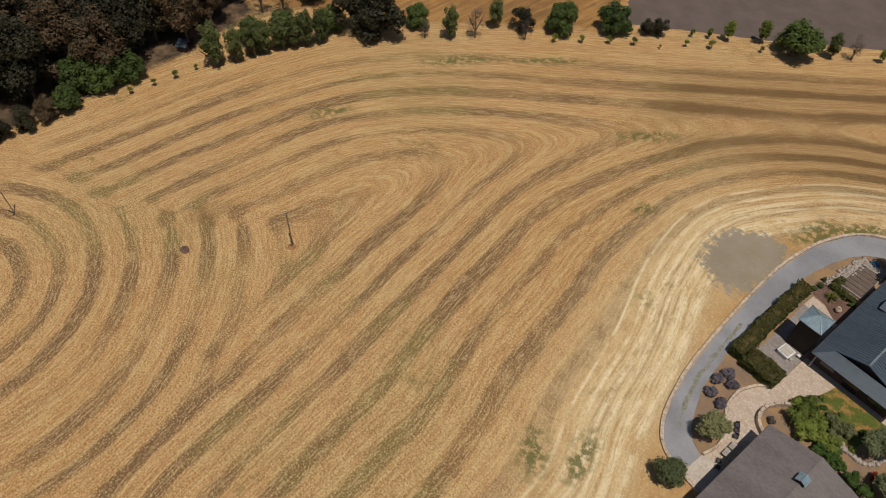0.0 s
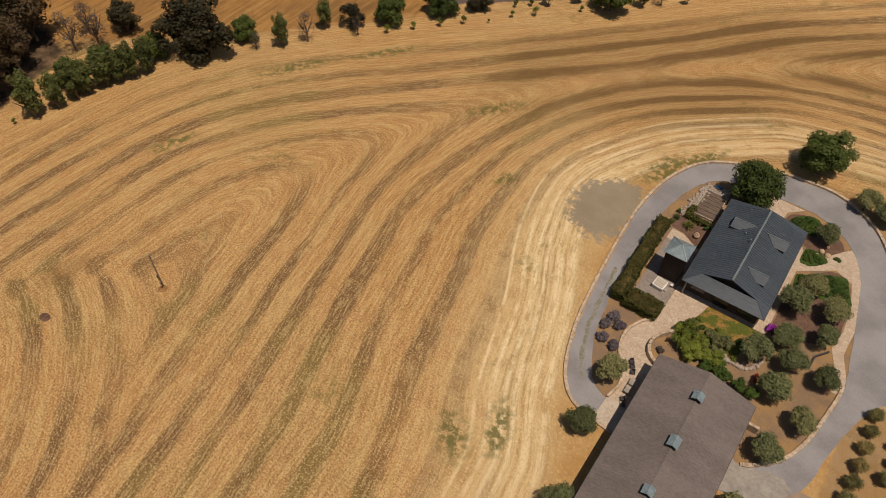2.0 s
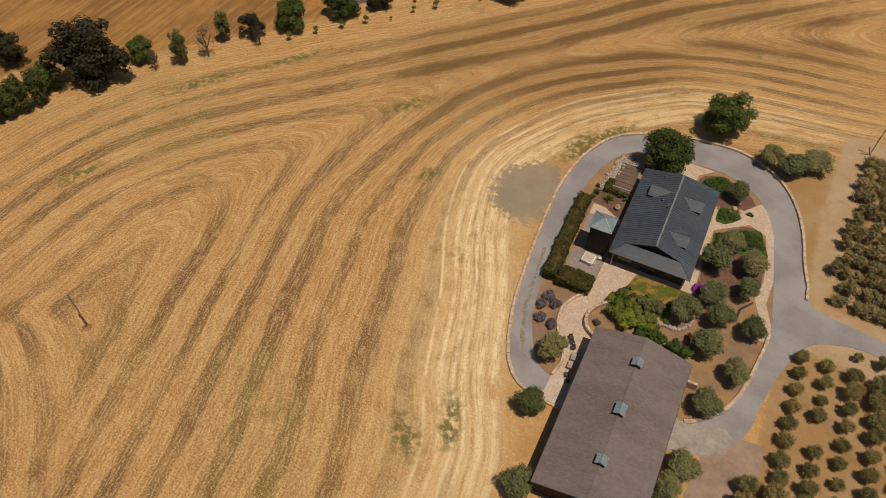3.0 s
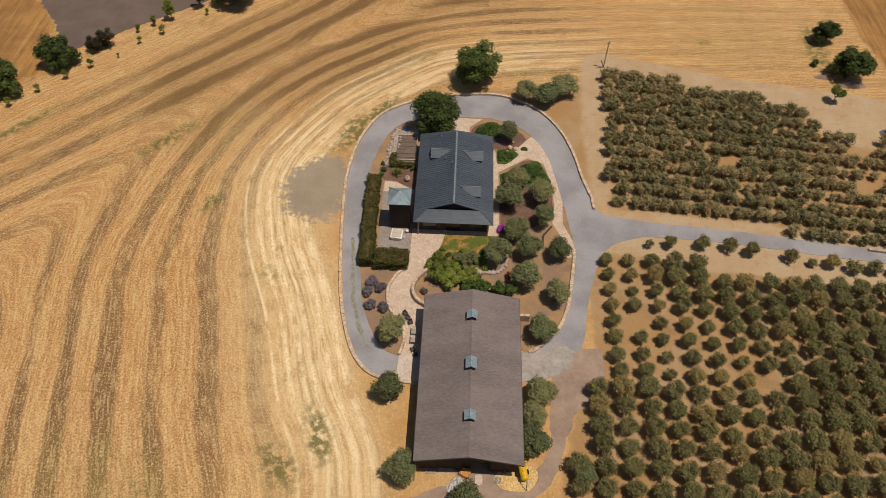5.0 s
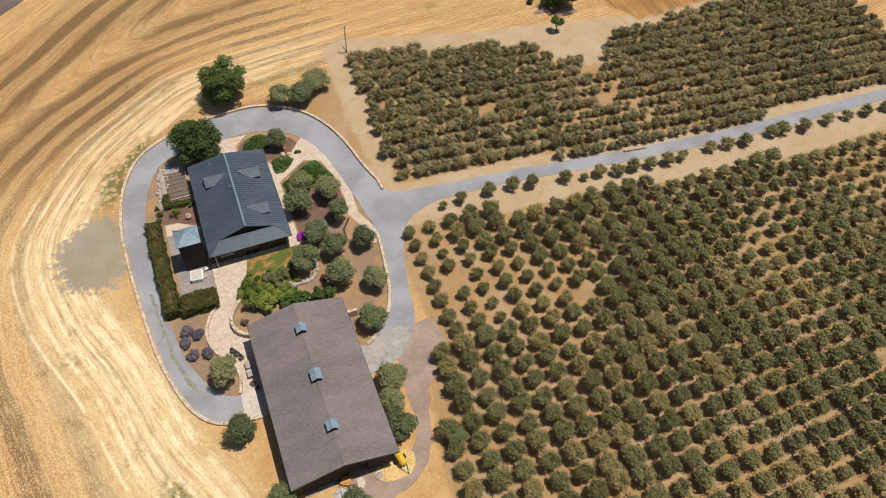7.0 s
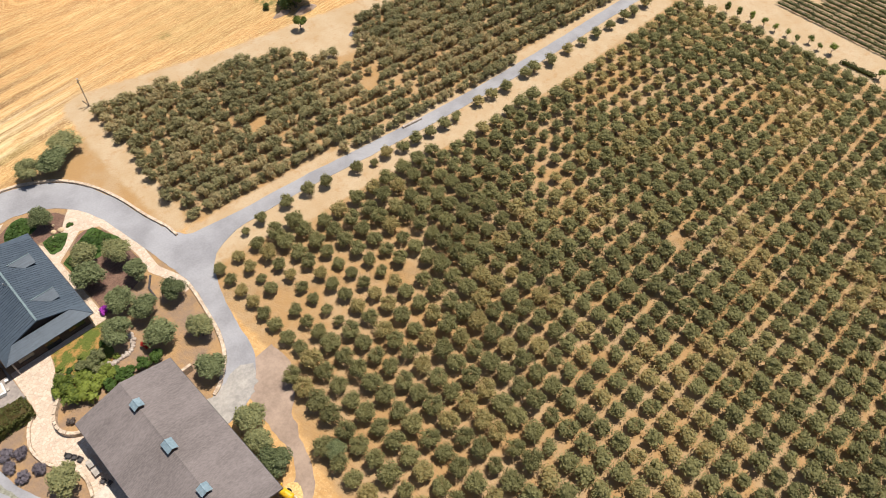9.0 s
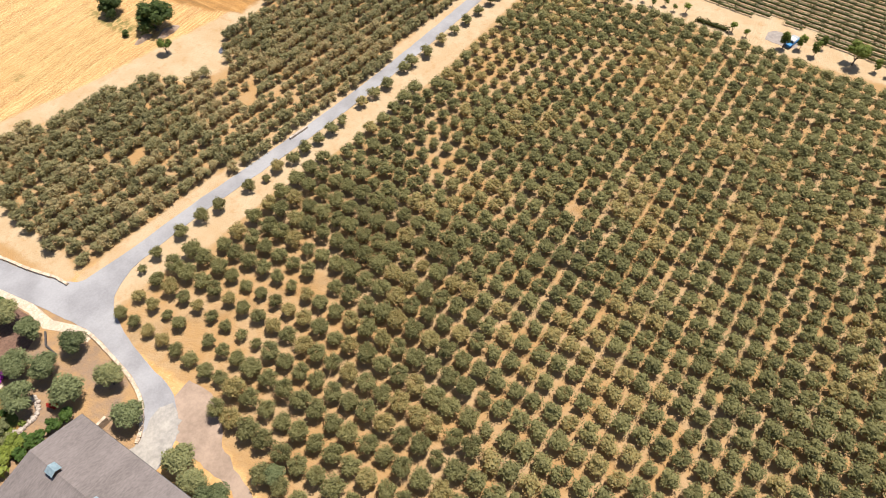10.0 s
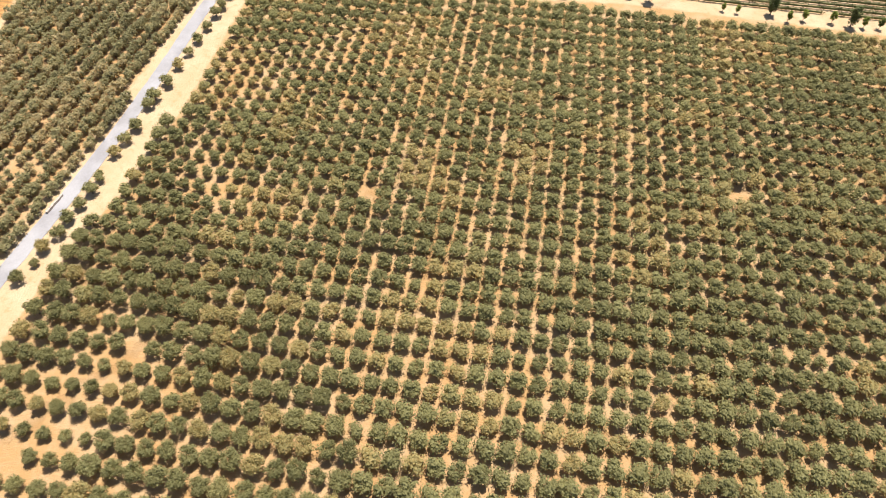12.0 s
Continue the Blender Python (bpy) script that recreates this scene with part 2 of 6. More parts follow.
def flagstone_material():
    n = Nodes("flagstone")
    p = n.place()
    cells = n.add("ShaderNodeTexVoronoi", feature="F1")
    edge = n.add("ShaderNodeTexVoronoi", feature="DISTANCE_TO_EDGE")
    for v in (cells, edge):
        n.put(p, v.inputs["Vector"])
        v.inputs["Scale"].default_value = 1.9
    tone = n.add("ShaderNodeSeparateColor")
    n.tree.links.new(cells.outputs["Color"], tone.inputs[0])
    col = n.mix(tone.outputs[0], (0.52, 0.40, 0.30), (0.60, 0.49, 0.38))
    col = n.mix(n.math("MULTIPLY", n.ramp(tone.outputs[1], 0.7, 0.9), 0.4), col, (0.46, 0.30, 0.21))
    joint = n.ramp(edge.outputs["Distance"], 0.02, 0.07)
    col = n.mix(joint, (0.43, 0.325, 0.24), col)
    col = n.mix(n.math("MULTIPLY", n.ramp(n.noise(p, 0.5, 4.0, 0.65), 0.48, 0.68), 0.45), col, (0.40, 0.31, 0.235))
    fine = n.noise(p, 5.0, 4.0, 0.7)
    col = n.mix(n.math("MULTIPLY", n.ramp(fine, 0.45, 0.8), 0.4), col, (0.36, 0.25, 0.18))
    n.bump(joint, 0.6, 0.03)
    return n.done(col, 0.85)


GROUND = ground_material()
FLAG = flagstone_material()
ASPHALT = surface("drive_asphalt", (0.225, 0.215, 0.22), (0.305, 0.295, 0.30), 3.0, 0.14, 0.9, relief=0.01, speckle=0.1)
DIRT = surface("packed_dirt", (0.25, 0.18, 0.135), (0.33, 0.24, 0.18), 1.2, 0.25, 0.95, relief=0.02, speckle=0.16)
CONCRETE = surface("pale_concrete", (0.46, 0.38, 0.30), (0.54, 0.46, 0.38), 2.5, 0.4, 0.9, speckle=0.25)
DUSTY = surface("dusty_concrete", (0.275, 0.25, 0.225), (0.36, 0.325, 0.285), 1.5, 0.35, 0.95, speckle=0.22)
PAD = surface("grey_paving", (0.235, 0.20, 0.175), (0.29, 0.245, 0.215), 2.0, 0.5, 0.9, speckle=0.25)
WALLSTONE = surface("kerb_stone", (0.42, 0.31, 0.22), (0.55, 0.43, 0.32), 1.6, 0.5, 0.9, relief=0.04, speckle=0.45)
SHINGLE = surface("brown_grey_shingle", (0.138, 0.115, 0.107), (0.182, 0.152, 0.142), 3.2, 0.22, 0.95, relief=0.012, stretch=(0.5, 1.5, 1), speckle=0.26)
METAL = surface("slate_blue_metal_roof", (0.046, 0.060, 0.078), (0.068, 0.086, 0.106), 2.2, 0.2, 0.5, metal=0.0, spec=0.3, relief=0.004, stretch=(0.35, 1.5, 1), speckle=0.28)
METAL_PALE = surface("teal_metal_roof", (0.20, 0.27, 0.30), (0.30, 0.38, 0.41), 3.0, 0.5, 0.35, metal=0.3, spec=0.5, relief=0.004, speckle=0.15)
METAL_RIDGE = surface("green_slate_metal_cap", (0.13, 0.17, 0.178), (0.17, 0.215, 0.22), 3.0, 0.5, 0.6, spec=0.2, relief=0.003, speckle=0.15)
WOOD_DARK = surface("dark_stained_boards", (0.035, 0.024, 0.019), (0.05, 0.034, 0.027), 3.0, 0.6, 0.85, stretch=(4, 4, 0.4))
STUCCO = surface("dark_brown_wall", (0.060, 0.042, 0.032), (0.08, 0.056, 0.043), 5.0, 0.5, 0.9)
TRIM = surface("dark_fascia", (0.05, 0.045, 0.045), (0.07, 0.06, 0.06), 5.0, 0.6, 0.7)
BARK = surface("grey_brown_bark", (0.10, 0.075, 0.055), (0.16, 0.12, 0.09), 9.0, 1.0, 0.95, relief=0.03, stretch=(1, 1, 0.3), speckle=0.5)
OLIVE = foliage("olive_leaves", (0.172, 0.163, 0.066), (0.345, 0.315, 0.130), (0.44, 0.335, 0.135), 0.2, 0.46)
OLIVE_PALE = foliage("pale_olive_leaves", (0.185, 0.168, 0.078), (0.44, 0.39, 0.19), (0.47, 0.37, 0.19), 0.3, 0.46)
GARDEN_OLIVE = foliage("garden_olive_leaves", (0.052, 0.066, 0.024), (0.250, 0.270, 0.120), (0.28, 0.26, 0.11), 0.15)
OAK = foliage("oak_leaves", (0.024, 0.044, 0.010), (0.115, 0.152, 0.033))
BUSH = foliage("bright_shrub_leaves", (0.045, 0.070, 0.010), (0.240, 0.275, 0.045))
POPLAR = foliage("poplar_leaves", (0.036, 0.048, 0.014), (0.165, 0.185, 0.055))
GUM = foliage("gum_leaves", (0.018, 0.018, 0.009), (0.080, 0.070, 0.033), (0.15, 0.090, 0.046), 0.25)
HEDGE = foliage("hedge_leaves", (0.040, 0.046, 0.012), (0.150, 0.150, 0.036))
HEDGE_TIPS = foliage("bronze_hedge_tips", (0.070, 0.050, 0.016), (0.17, 0.125, 0.038))
COVER = foliage("ground_cover_leaves", (0.024, 0.052, 0.010), (0.085, 0.140, 0.025))
LAVENDER = foliage("lavender", (0.105, 0.085, 0.095), (0.225, 0.195, 0.215))
MAGENTA = foliage("magenta_flowers", (0.20, 0.015, 0.20), (0.42, 0.05, 0.45))
SCARLET = foliage("red_leaves", (0.16, 0.008, 0.006), (0.40, 0.03, 0.02))
VINE = foliage("vine_leaves", (0.095, 0.105, 0.040), (0.25, 0.245, 0.105))
TWIGS = foliage("bare_grey_twigs", (0.075, 0.055, 0.045), (0.17, 0.135, 0.115))
LAWN = lawn_material()
MULCH = surface("red_brown_mulch", (0.115, 0.062, 0.045), (0.17, 0.10, 0.07), 3.0, 0.5, 0.95, relief=0.04, speckle=0.4)
TILTH = surface("dark_bed_soil", (0.12, 0.085, 0.065), (0.165, 0.12, 0.092), 2.5, 0.4, 0.95, relief=0.05, stretch=(0.5, 2.5, 1), speckle=0.4)
ROCK = surface("pale_fieldstone", (0.30, 0.24, 0.20), (0.44, 0.37, 0.31), 3.0, 0.8, 0.9, relief=0.05, speckle=0.4)
BOULDER = surface("tan_boulder", (0.47, 0.33, 0.19), (0.56, 0.41, 0.26), 2.5, 0.8, 0.9, relief=0.03, speckle=0.3)
CLAY = surface("terracotta", (0.52, 0.36, 0.24), (0.60, 0.44, 0.31), 4.0, 1.0, 0.8)
WHITE = surface("white_acrylic", (0.72, 0.70, 0.66), (0.78, 0.76, 0.72), 4.0, 1.0, 0.4, relief=0.002, speckle=0.08)
COVER_TAN = surface("tan_vinyl_cover", (0.46, 0.40, 0.33), (0.52, 0.46, 0.39), 4.0, 1.0, 0.6, relief=0.004, speckle=0.12)
YELLOW = surface("yellow_paint", (0.62, 0.36, 0.015), (0.70, 0.43, 0.02), 3.0, 0.8, 0.45, relief=0.003, speckle=0.15)
RUBBER = surface("black_rubber", (0.015, 0.015, 0.015), (0.025, 0.024, 0.023), 8.0, 1.0, 0.9)
STEEL = surface("galvanised_steel", (0.30, 0.31, 0.32), (0.40, 0.41, 0.42), 6.0, 1.0, 0.5, metal=0.6)
CRATE = surface("orange_pine", (0.50, 0.22, 0.06), (0.60, 0.30, 0.09), 5.0, 1.0, 0.8)
GREYWOOD = surface("weathered_grey_wood", (0.30, 0.26, 0.22), (0.42, 0.37, 0.32), 4.0, 0.8, 0.9, stretch=(1, 5, 1))
POLE = surface("creosoted_pole", (0.17, 0.135, 0.11), (0.24, 0.20, 0.165), 4.0, 0.8, 0.9, stretch=(3, 3, 0.3))
TARP = surface("grey_tarpaulin", (0.42, 0.40, 0.39), (0.52, 0.50, 0.48), 3.0, 1.0, 0.6, relief=0.03)
BLUE = surface("blue_paint", (0.03, 0.16, 0.36), (0.05, 0.22, 0.44), 4.0, 1.0, 0.5, speckle=0.1)
WINDOW = surface("dark_window_glass", (0.012, 0.014, 0.016), (0.018, 0.02, 0.022), 2.0, 0.5, 0.08, spec=0.6, relief=0.0, speckle=0.05)

# ================= helpers for building =================


def finish(name, bm, material, parent=None, smooth=False):
    bmesh.ops.recalc_face_normals(bm, faces=bm.faces)
    me = bpy.data.meshes.new(name)
    bm.to_mesh(me)
    bm.free()
    for poly in me.polygons:
        poly.use_smooth = smooth
    me.materials.append(material)
    ob = new(name, me)
    if parent:
        ob.parent = parent
    return ob


def part(name, bm, material, parent, label="", smooth=False):
    """One mesh under a thing or under a part."""
    ob = finish(name, bm, material, parent, smooth)
    if label:
        ob["label"] = label
    return ob


def thing(name, at=(0, 0, 0), turn=0.0, **tags):
    ob = new(name)
    ob.matrix_basis = pose(*at, 0, 0, turn)
    return tagged(ob, **tags)


def box(bm, x0, y0, z0, x1, y1, z1, bevel=0.0):
    vs = [bm.verts.new((x, y, z)) for z in (z0, z1) for y in (y0, y1) for x in (x0, x1)]
    fs = [bm.faces.new([vs[i] for i in f]) for f in ((0, 2, 3, 1), (4, 5, 7, 6), (0, 1, 5, 4), (1, 3, 7, 5), (3, 2, 6, 7), (2, 0, 4, 6))]
    if bevel:
        bmesh.ops.bevel(bm, geom=list({e for f in fs for e in f.edges}), offset=bevel, segments=2, affect="EDGES")
    return bm


def boxed(x0, y0, z0, x1, y1, z1, bevel=0.0):
    return box(bmesh.new(), x0, y0, z0, x1, y1, z1, bevel)


def slab(bm, corners, thick):
    """A plate with the given top corners, thickened downwards."""
    top = [bm.verts.new(c) for c in corners]
    low = [bm.verts.new((c[0], c[1], c[2] - thick)) for c in corners]
    bm.faces.new(top)
    bm.faces.new(low[::-1])
    k = len(top)
    for i in range(k):
        bm.faces.new((top[i], low[i], low[(i + 1) % k], top[(i + 1) % k]))
    return bm


def tube(bm, points, radii, sides=7):
    """A tapered tube along points."""
    rings = []
    for i, (p, r) in enumerate(zip(points, radii)):
        p = Vector(p)
        d = (Vector(points[min(i + 1, len(points) - 1)]) - Vector(points[max(i - 1, 0)])).normalized()
        q = d.to_track_quat("Z", "Y")
        rings.append([bm.verts.new(p + q @ Vector((r * math.cos(a), r * math.sin(a), 0))) for a in (2 * math.pi * k / sides for k in range(sides))])
    for a, b in zip(rings, rings[1:]):
        for k in range(sides):
            bm.faces.new((a[k], a[(k + 1) % sides], b[(k + 1) % sides], b[k]))
    bm.faces.new(rings[0][::-1])
    bm.faces.new(rings[-1])
    return bm


def spline(points, step=1.0):
    """Smooth points through the given ones (Catmull-Rom), any number of values each."""
    p = np.array([points[0], *points, points[-1]], float)
    out = []
    for a, b, c, d in zip(p, p[1:], p[2:], p[3:]):
        k = max(2, int(np.hypot(*(c - b)[:2]) / step))
        for t in np.arange(k) / k:
            out.append(0.5 * (2 * b + (c - a) * t + (2 * a - 5 * b + 4 * c - d) * t**2 + (3 * b - a - 3 * c + d) * t**3))
    return np.array([*out, p[-1]])


def sides_of(path, offset):
    """The path moved to its left by offset."""
    d = np.gradient(path[:, :2], axis=0)
    d /= np.hypot(*d.T)[:, None]
    return path[:, :2] + np.c_[-d[:, 1], d[:, 0]] * np.reshape(offset, (-1, 1))


def ribbon(bm, path, width, z0, z1, uneven=0.0):
    """A flat band along a path with a skirt down to z0."""
    rng = np.random.default_rng(5)
    w = np.reshape(width, (-1, 1)) * np.ones((len(path), 1)) / 2
    left = sides_of(path, w + rng.normal(0, 1, w.shape) * uneven)
    right = sides_of(path, -w + rng.normal(0, 1, w.shape) * uneven)
    rows = [[bm.verts.new((*a, z0)), bm.verts.new((*a, z1)), bm.verts.new((*b, z1)), bm.verts.new((*b, z0))] for a, b in zip(left, right)]
    for a, b in zip(rows, rows[1:]):
        for k in range(3):
            bm.faces.new((a[k], b[k], b[k + 1], a[k + 1]))
    bm.faces.new(rows[0])
    bm.faces.new(rows[-1][::-1])
    return bm


def patch(points, z0, z1, smooth_step=0.0, ragged=0.0):
    """A flat piece of paving, lawn or soil with the given outline."""
    loop = spline([*points, points[0]], smooth_step)[:-1] if smooth_step else np.array(points, float)
    if ragged:
        loop = loop + np.random.default_rng(len(points)).normal(0, ragged, loop.shape)
    bm = bmesh.new()
    top = [bm.verts.new((*p, z1)) for p in loop]
    low = [bm.verts.new((*p, z0)) for p in loop]
    for i in range(len(loop)):
        j = (i + 1) % len(loop)
        bm.faces.new((low[i], low[j], top[j], top[i]))
    for tri in tessellate_polygon([[Vector((*p, 0)) for p in loop]]):
        bm.faces.new([top[k] for k in tri])
    return bm


def distance(xy, line):
    """Each place's distance from a line of points."""
    best = np.full(len(xy), 1e9)
    for a, b in zip(line[:-1], line[1:]):
        d = b - a
        t = np.clip(((xy - a) @ d) / max(d @ d, 1e-9), 0, 1)
        best = np.minimum(best, np.hypot(*(xy - a - t[:, None] * d).T))
    return best


def along_of(xy, line):
    """How far along a line of points each place's nearest point lies."""
    best, along, s = np.full(len(xy), 1e9), np.zeros(len(xy)), 0.0
    for a, b in zip(line[:-1], line[1:]):
        d = b - a
        t = np.clip(((xy - a) @ d) / max(d @ d, 1e-9), 0, 1)
        off = np.hypot(*(xy - a - t[:, None] * d).T)
        along = np.where(off < best, s + t * np.hypot(*d), along)
        best = np.minimum(best, off)
        s += np.hypot(*d)
    return along


def inside(xy, poly):
    """Whether each place lies in a polygon."""
    res = np.zeros(len(xy), bool)
    for (x0, y0), (x1, y1) in zip(poly, np.roll(poly, -1, 0)):
        cross = (y0 > xy[:, 1]) != (y1 > xy[:, 1])
        res ^= cross & (xy[:, 0] < (x1 - x0) * (xy[:, 1] - y0) / (y1 - y0 + 1e-12) + x0)
    return res


def mask(xy, poly, soft):
    """1 inside a polygon, 0 outside, with an edge that is soft metres wide."""
    poly = np.array(poly, float)
    d = distance(xy, np.vstack([poly, poly[:1]]))
    return np.clip(0.5 + np.where(inside(xy, poly), d, -d) / soft, 0, 1)


# ================= plan =================
DRIVE = spline([(-8.5, 55.3, 4.0), (-11.2, 56.0, 4.2), (-12.8, 57.4, 4.1), (-14.4, 59.9, 3.8), (-16.3, 64.9, 3.2), (-17.5, 70.3, 3.1),
                (-18.7, 80.3, 3.1), (-19.4, 92.5, 3.6), (-19.1, 99.6, 3.9), (-17.7, 106.8, 4.2), (-14.8, 112.6, 4.6), (-10.6, 115.6, 5.1),
                (-5.8, 117.0, 5.9), (-1.1, 117.8, 6.8), (5.7, 118.2, 7.2), (9.4, 117.3, 7.2), (14.0, 114.5, 6.6), (17.5, 110.0, 5.6),
                (19.8, 104.2, 4.9), (21.1, 97.5, 4.8), (22.4, 91.5, 5.6), (24.0, 85.5, 7.0), (23.4, 79.5, 4.6), (22.0, 73.5, 3.2),
                (20.6, 67.0, 3.0), (18.8, 61.5, 4.4), (14.5, 57.0, 5.0), (10.2, 56.0, 4.6)])
ROAD = spline([(22.5, 86.6, 6.0), (28.5, 86.0, 5.2), (34.0, 86.0, 3.6), (39.3, 85.6, 3.2), (50.0, 84.8, 3.1), (62.0, 83.3, 3.1), (78.0, 81.4, 3.1),
               (97.5, 79.8, 3.1), (120.5, 78.9, 3.1), (143.4, 78.4, 3.1), (205.0, 75.5, 3.1)], 2.0)
TRACK = spline([(19.5, 60.0, 9.0), (19.6, 55.0, 8.0), (17.4, 50.0, 4.4), (16.2, 45.0, 2.6), (14.8, 40.5, 2.6), (11.5, 37.2, 3.4), (5.0, 36.0, 5.0), (-6.0, 33.0, 3.0)])
TREE_LINE = np.array([(-136.5, -60.5), (-139.4, 3.7), (-138.1, 27.6), (-137.1, 42.6), (-132.5, 56.5), (-127.4, 70.9), (-119.2, 85.5),
                      (-102.6, 105.8), (-84.3, 124.8), (-65.6, 142.6), (-41.8, 166.7), (-9.2, 202.9)], float)
GUIDE = spline([(150.0, 150.0), (100.0, 143.0), (60.0, 140.5), (37.3, 139.0), (24.2, 137.4), (11.5, 135.8), (-2.3, 133.3), (-8.4, 130.1), (-17.7, 122.6), (-24.2, 115.8),
                (-30.9, 104.7), (-34.0, 95.4), (-31.4, 81.1), (-25.4, 66.9), (-19.7, 49.1), (-15.3, 39.9), (-13.2, 20.0), (-13.6, 0.0), (-16.0, -80.0)], 4.0)[:, :2]
# lines that the mower followed: below and above the field's middle
LOWER_PASS = spline([(-36.0, -90.0), (-38.0, -20.0), (-43.5, 0.0), (-47.0, 15.0), (-50.0, 30.0), (-54.0, 45.0), (-57.0, 60.0), (-58.8, 72.0), (-58.6, 84.0), (-56.0, 97.0), (-51.0, 111.0), (-43.0, 124.0),
                     (-30.0, 137.0), (-10.0, 149.0), (20.0, 156.0), (100.0, 160.0)], 3.0)
UPPER_PASS = spline([(-103.0, -90.0), (-104.0, -25.0), (-105.0, 0.0), (-103.5, 15.0), (-103.0, 28.0), (-102.0, 42.0), (-99.5, 57.0), (-93.0, 70.0), (-82.0, 83.0), (-70.0, 95.0), (-52.0, 113.0), (-35.0, 131.0),
                     (-10.0, 158.0), (20.0, 185.0), (60.0, 215.0)], 3.0)
ORCHARD_SOUTH = [(24.3, 77.0), (27.0, 79.4), (32.0, 79.6), (38.3, 78.2), (44.7, 76.6), (63.7, 75.4), (82.0, 72.4), (104.0, 70.2), (134.0, 70.2), (154.2, 69.6), (155.6, 16.0), (157.8, -1.0), (159.8, -22.0), (157.9, -46.0), (157.8, -91.8), (104.0, -80.8),
                 (46.5, -66.0), (29.2, -29.4), (19.1, -5.4), (17.0, 36.1), (19.4, 47.0), (21.4, 51.5), (24.4, 56.0), (24.3, 66.0)]
ORCHARD_NORTH = [(27.6, 90.8), (34.0, 89.2), (44.3, 87.6), (64.7, 84.8), (85.7, 82.4), (109.7, 80.9), (133.8, 80.3), (152.3, 79.4), (153.2, 123.1), (130.9, 120.7), (108.7, 119.3), (89.7, 117.8), (84.7, 109.9),
                 (74.6, 111.8), (72.0, 120.2), (54.0, 125.5), (30.9, 131.9)]
ORCHARD_SOIL = [(22.5, 78.5), (27.0, 83.0), (33.0, 84.0), (48.8, 83.0), (86.2, 79.2), (142.2, 77.0), (162.9, 76.0), (165.1, -1.6), (165.7, -99.1),
                (18.1, -97.3), (15.7, 34.2), (19.2, 50.0), (23.1, 55.0), (23.0, 66.0)]


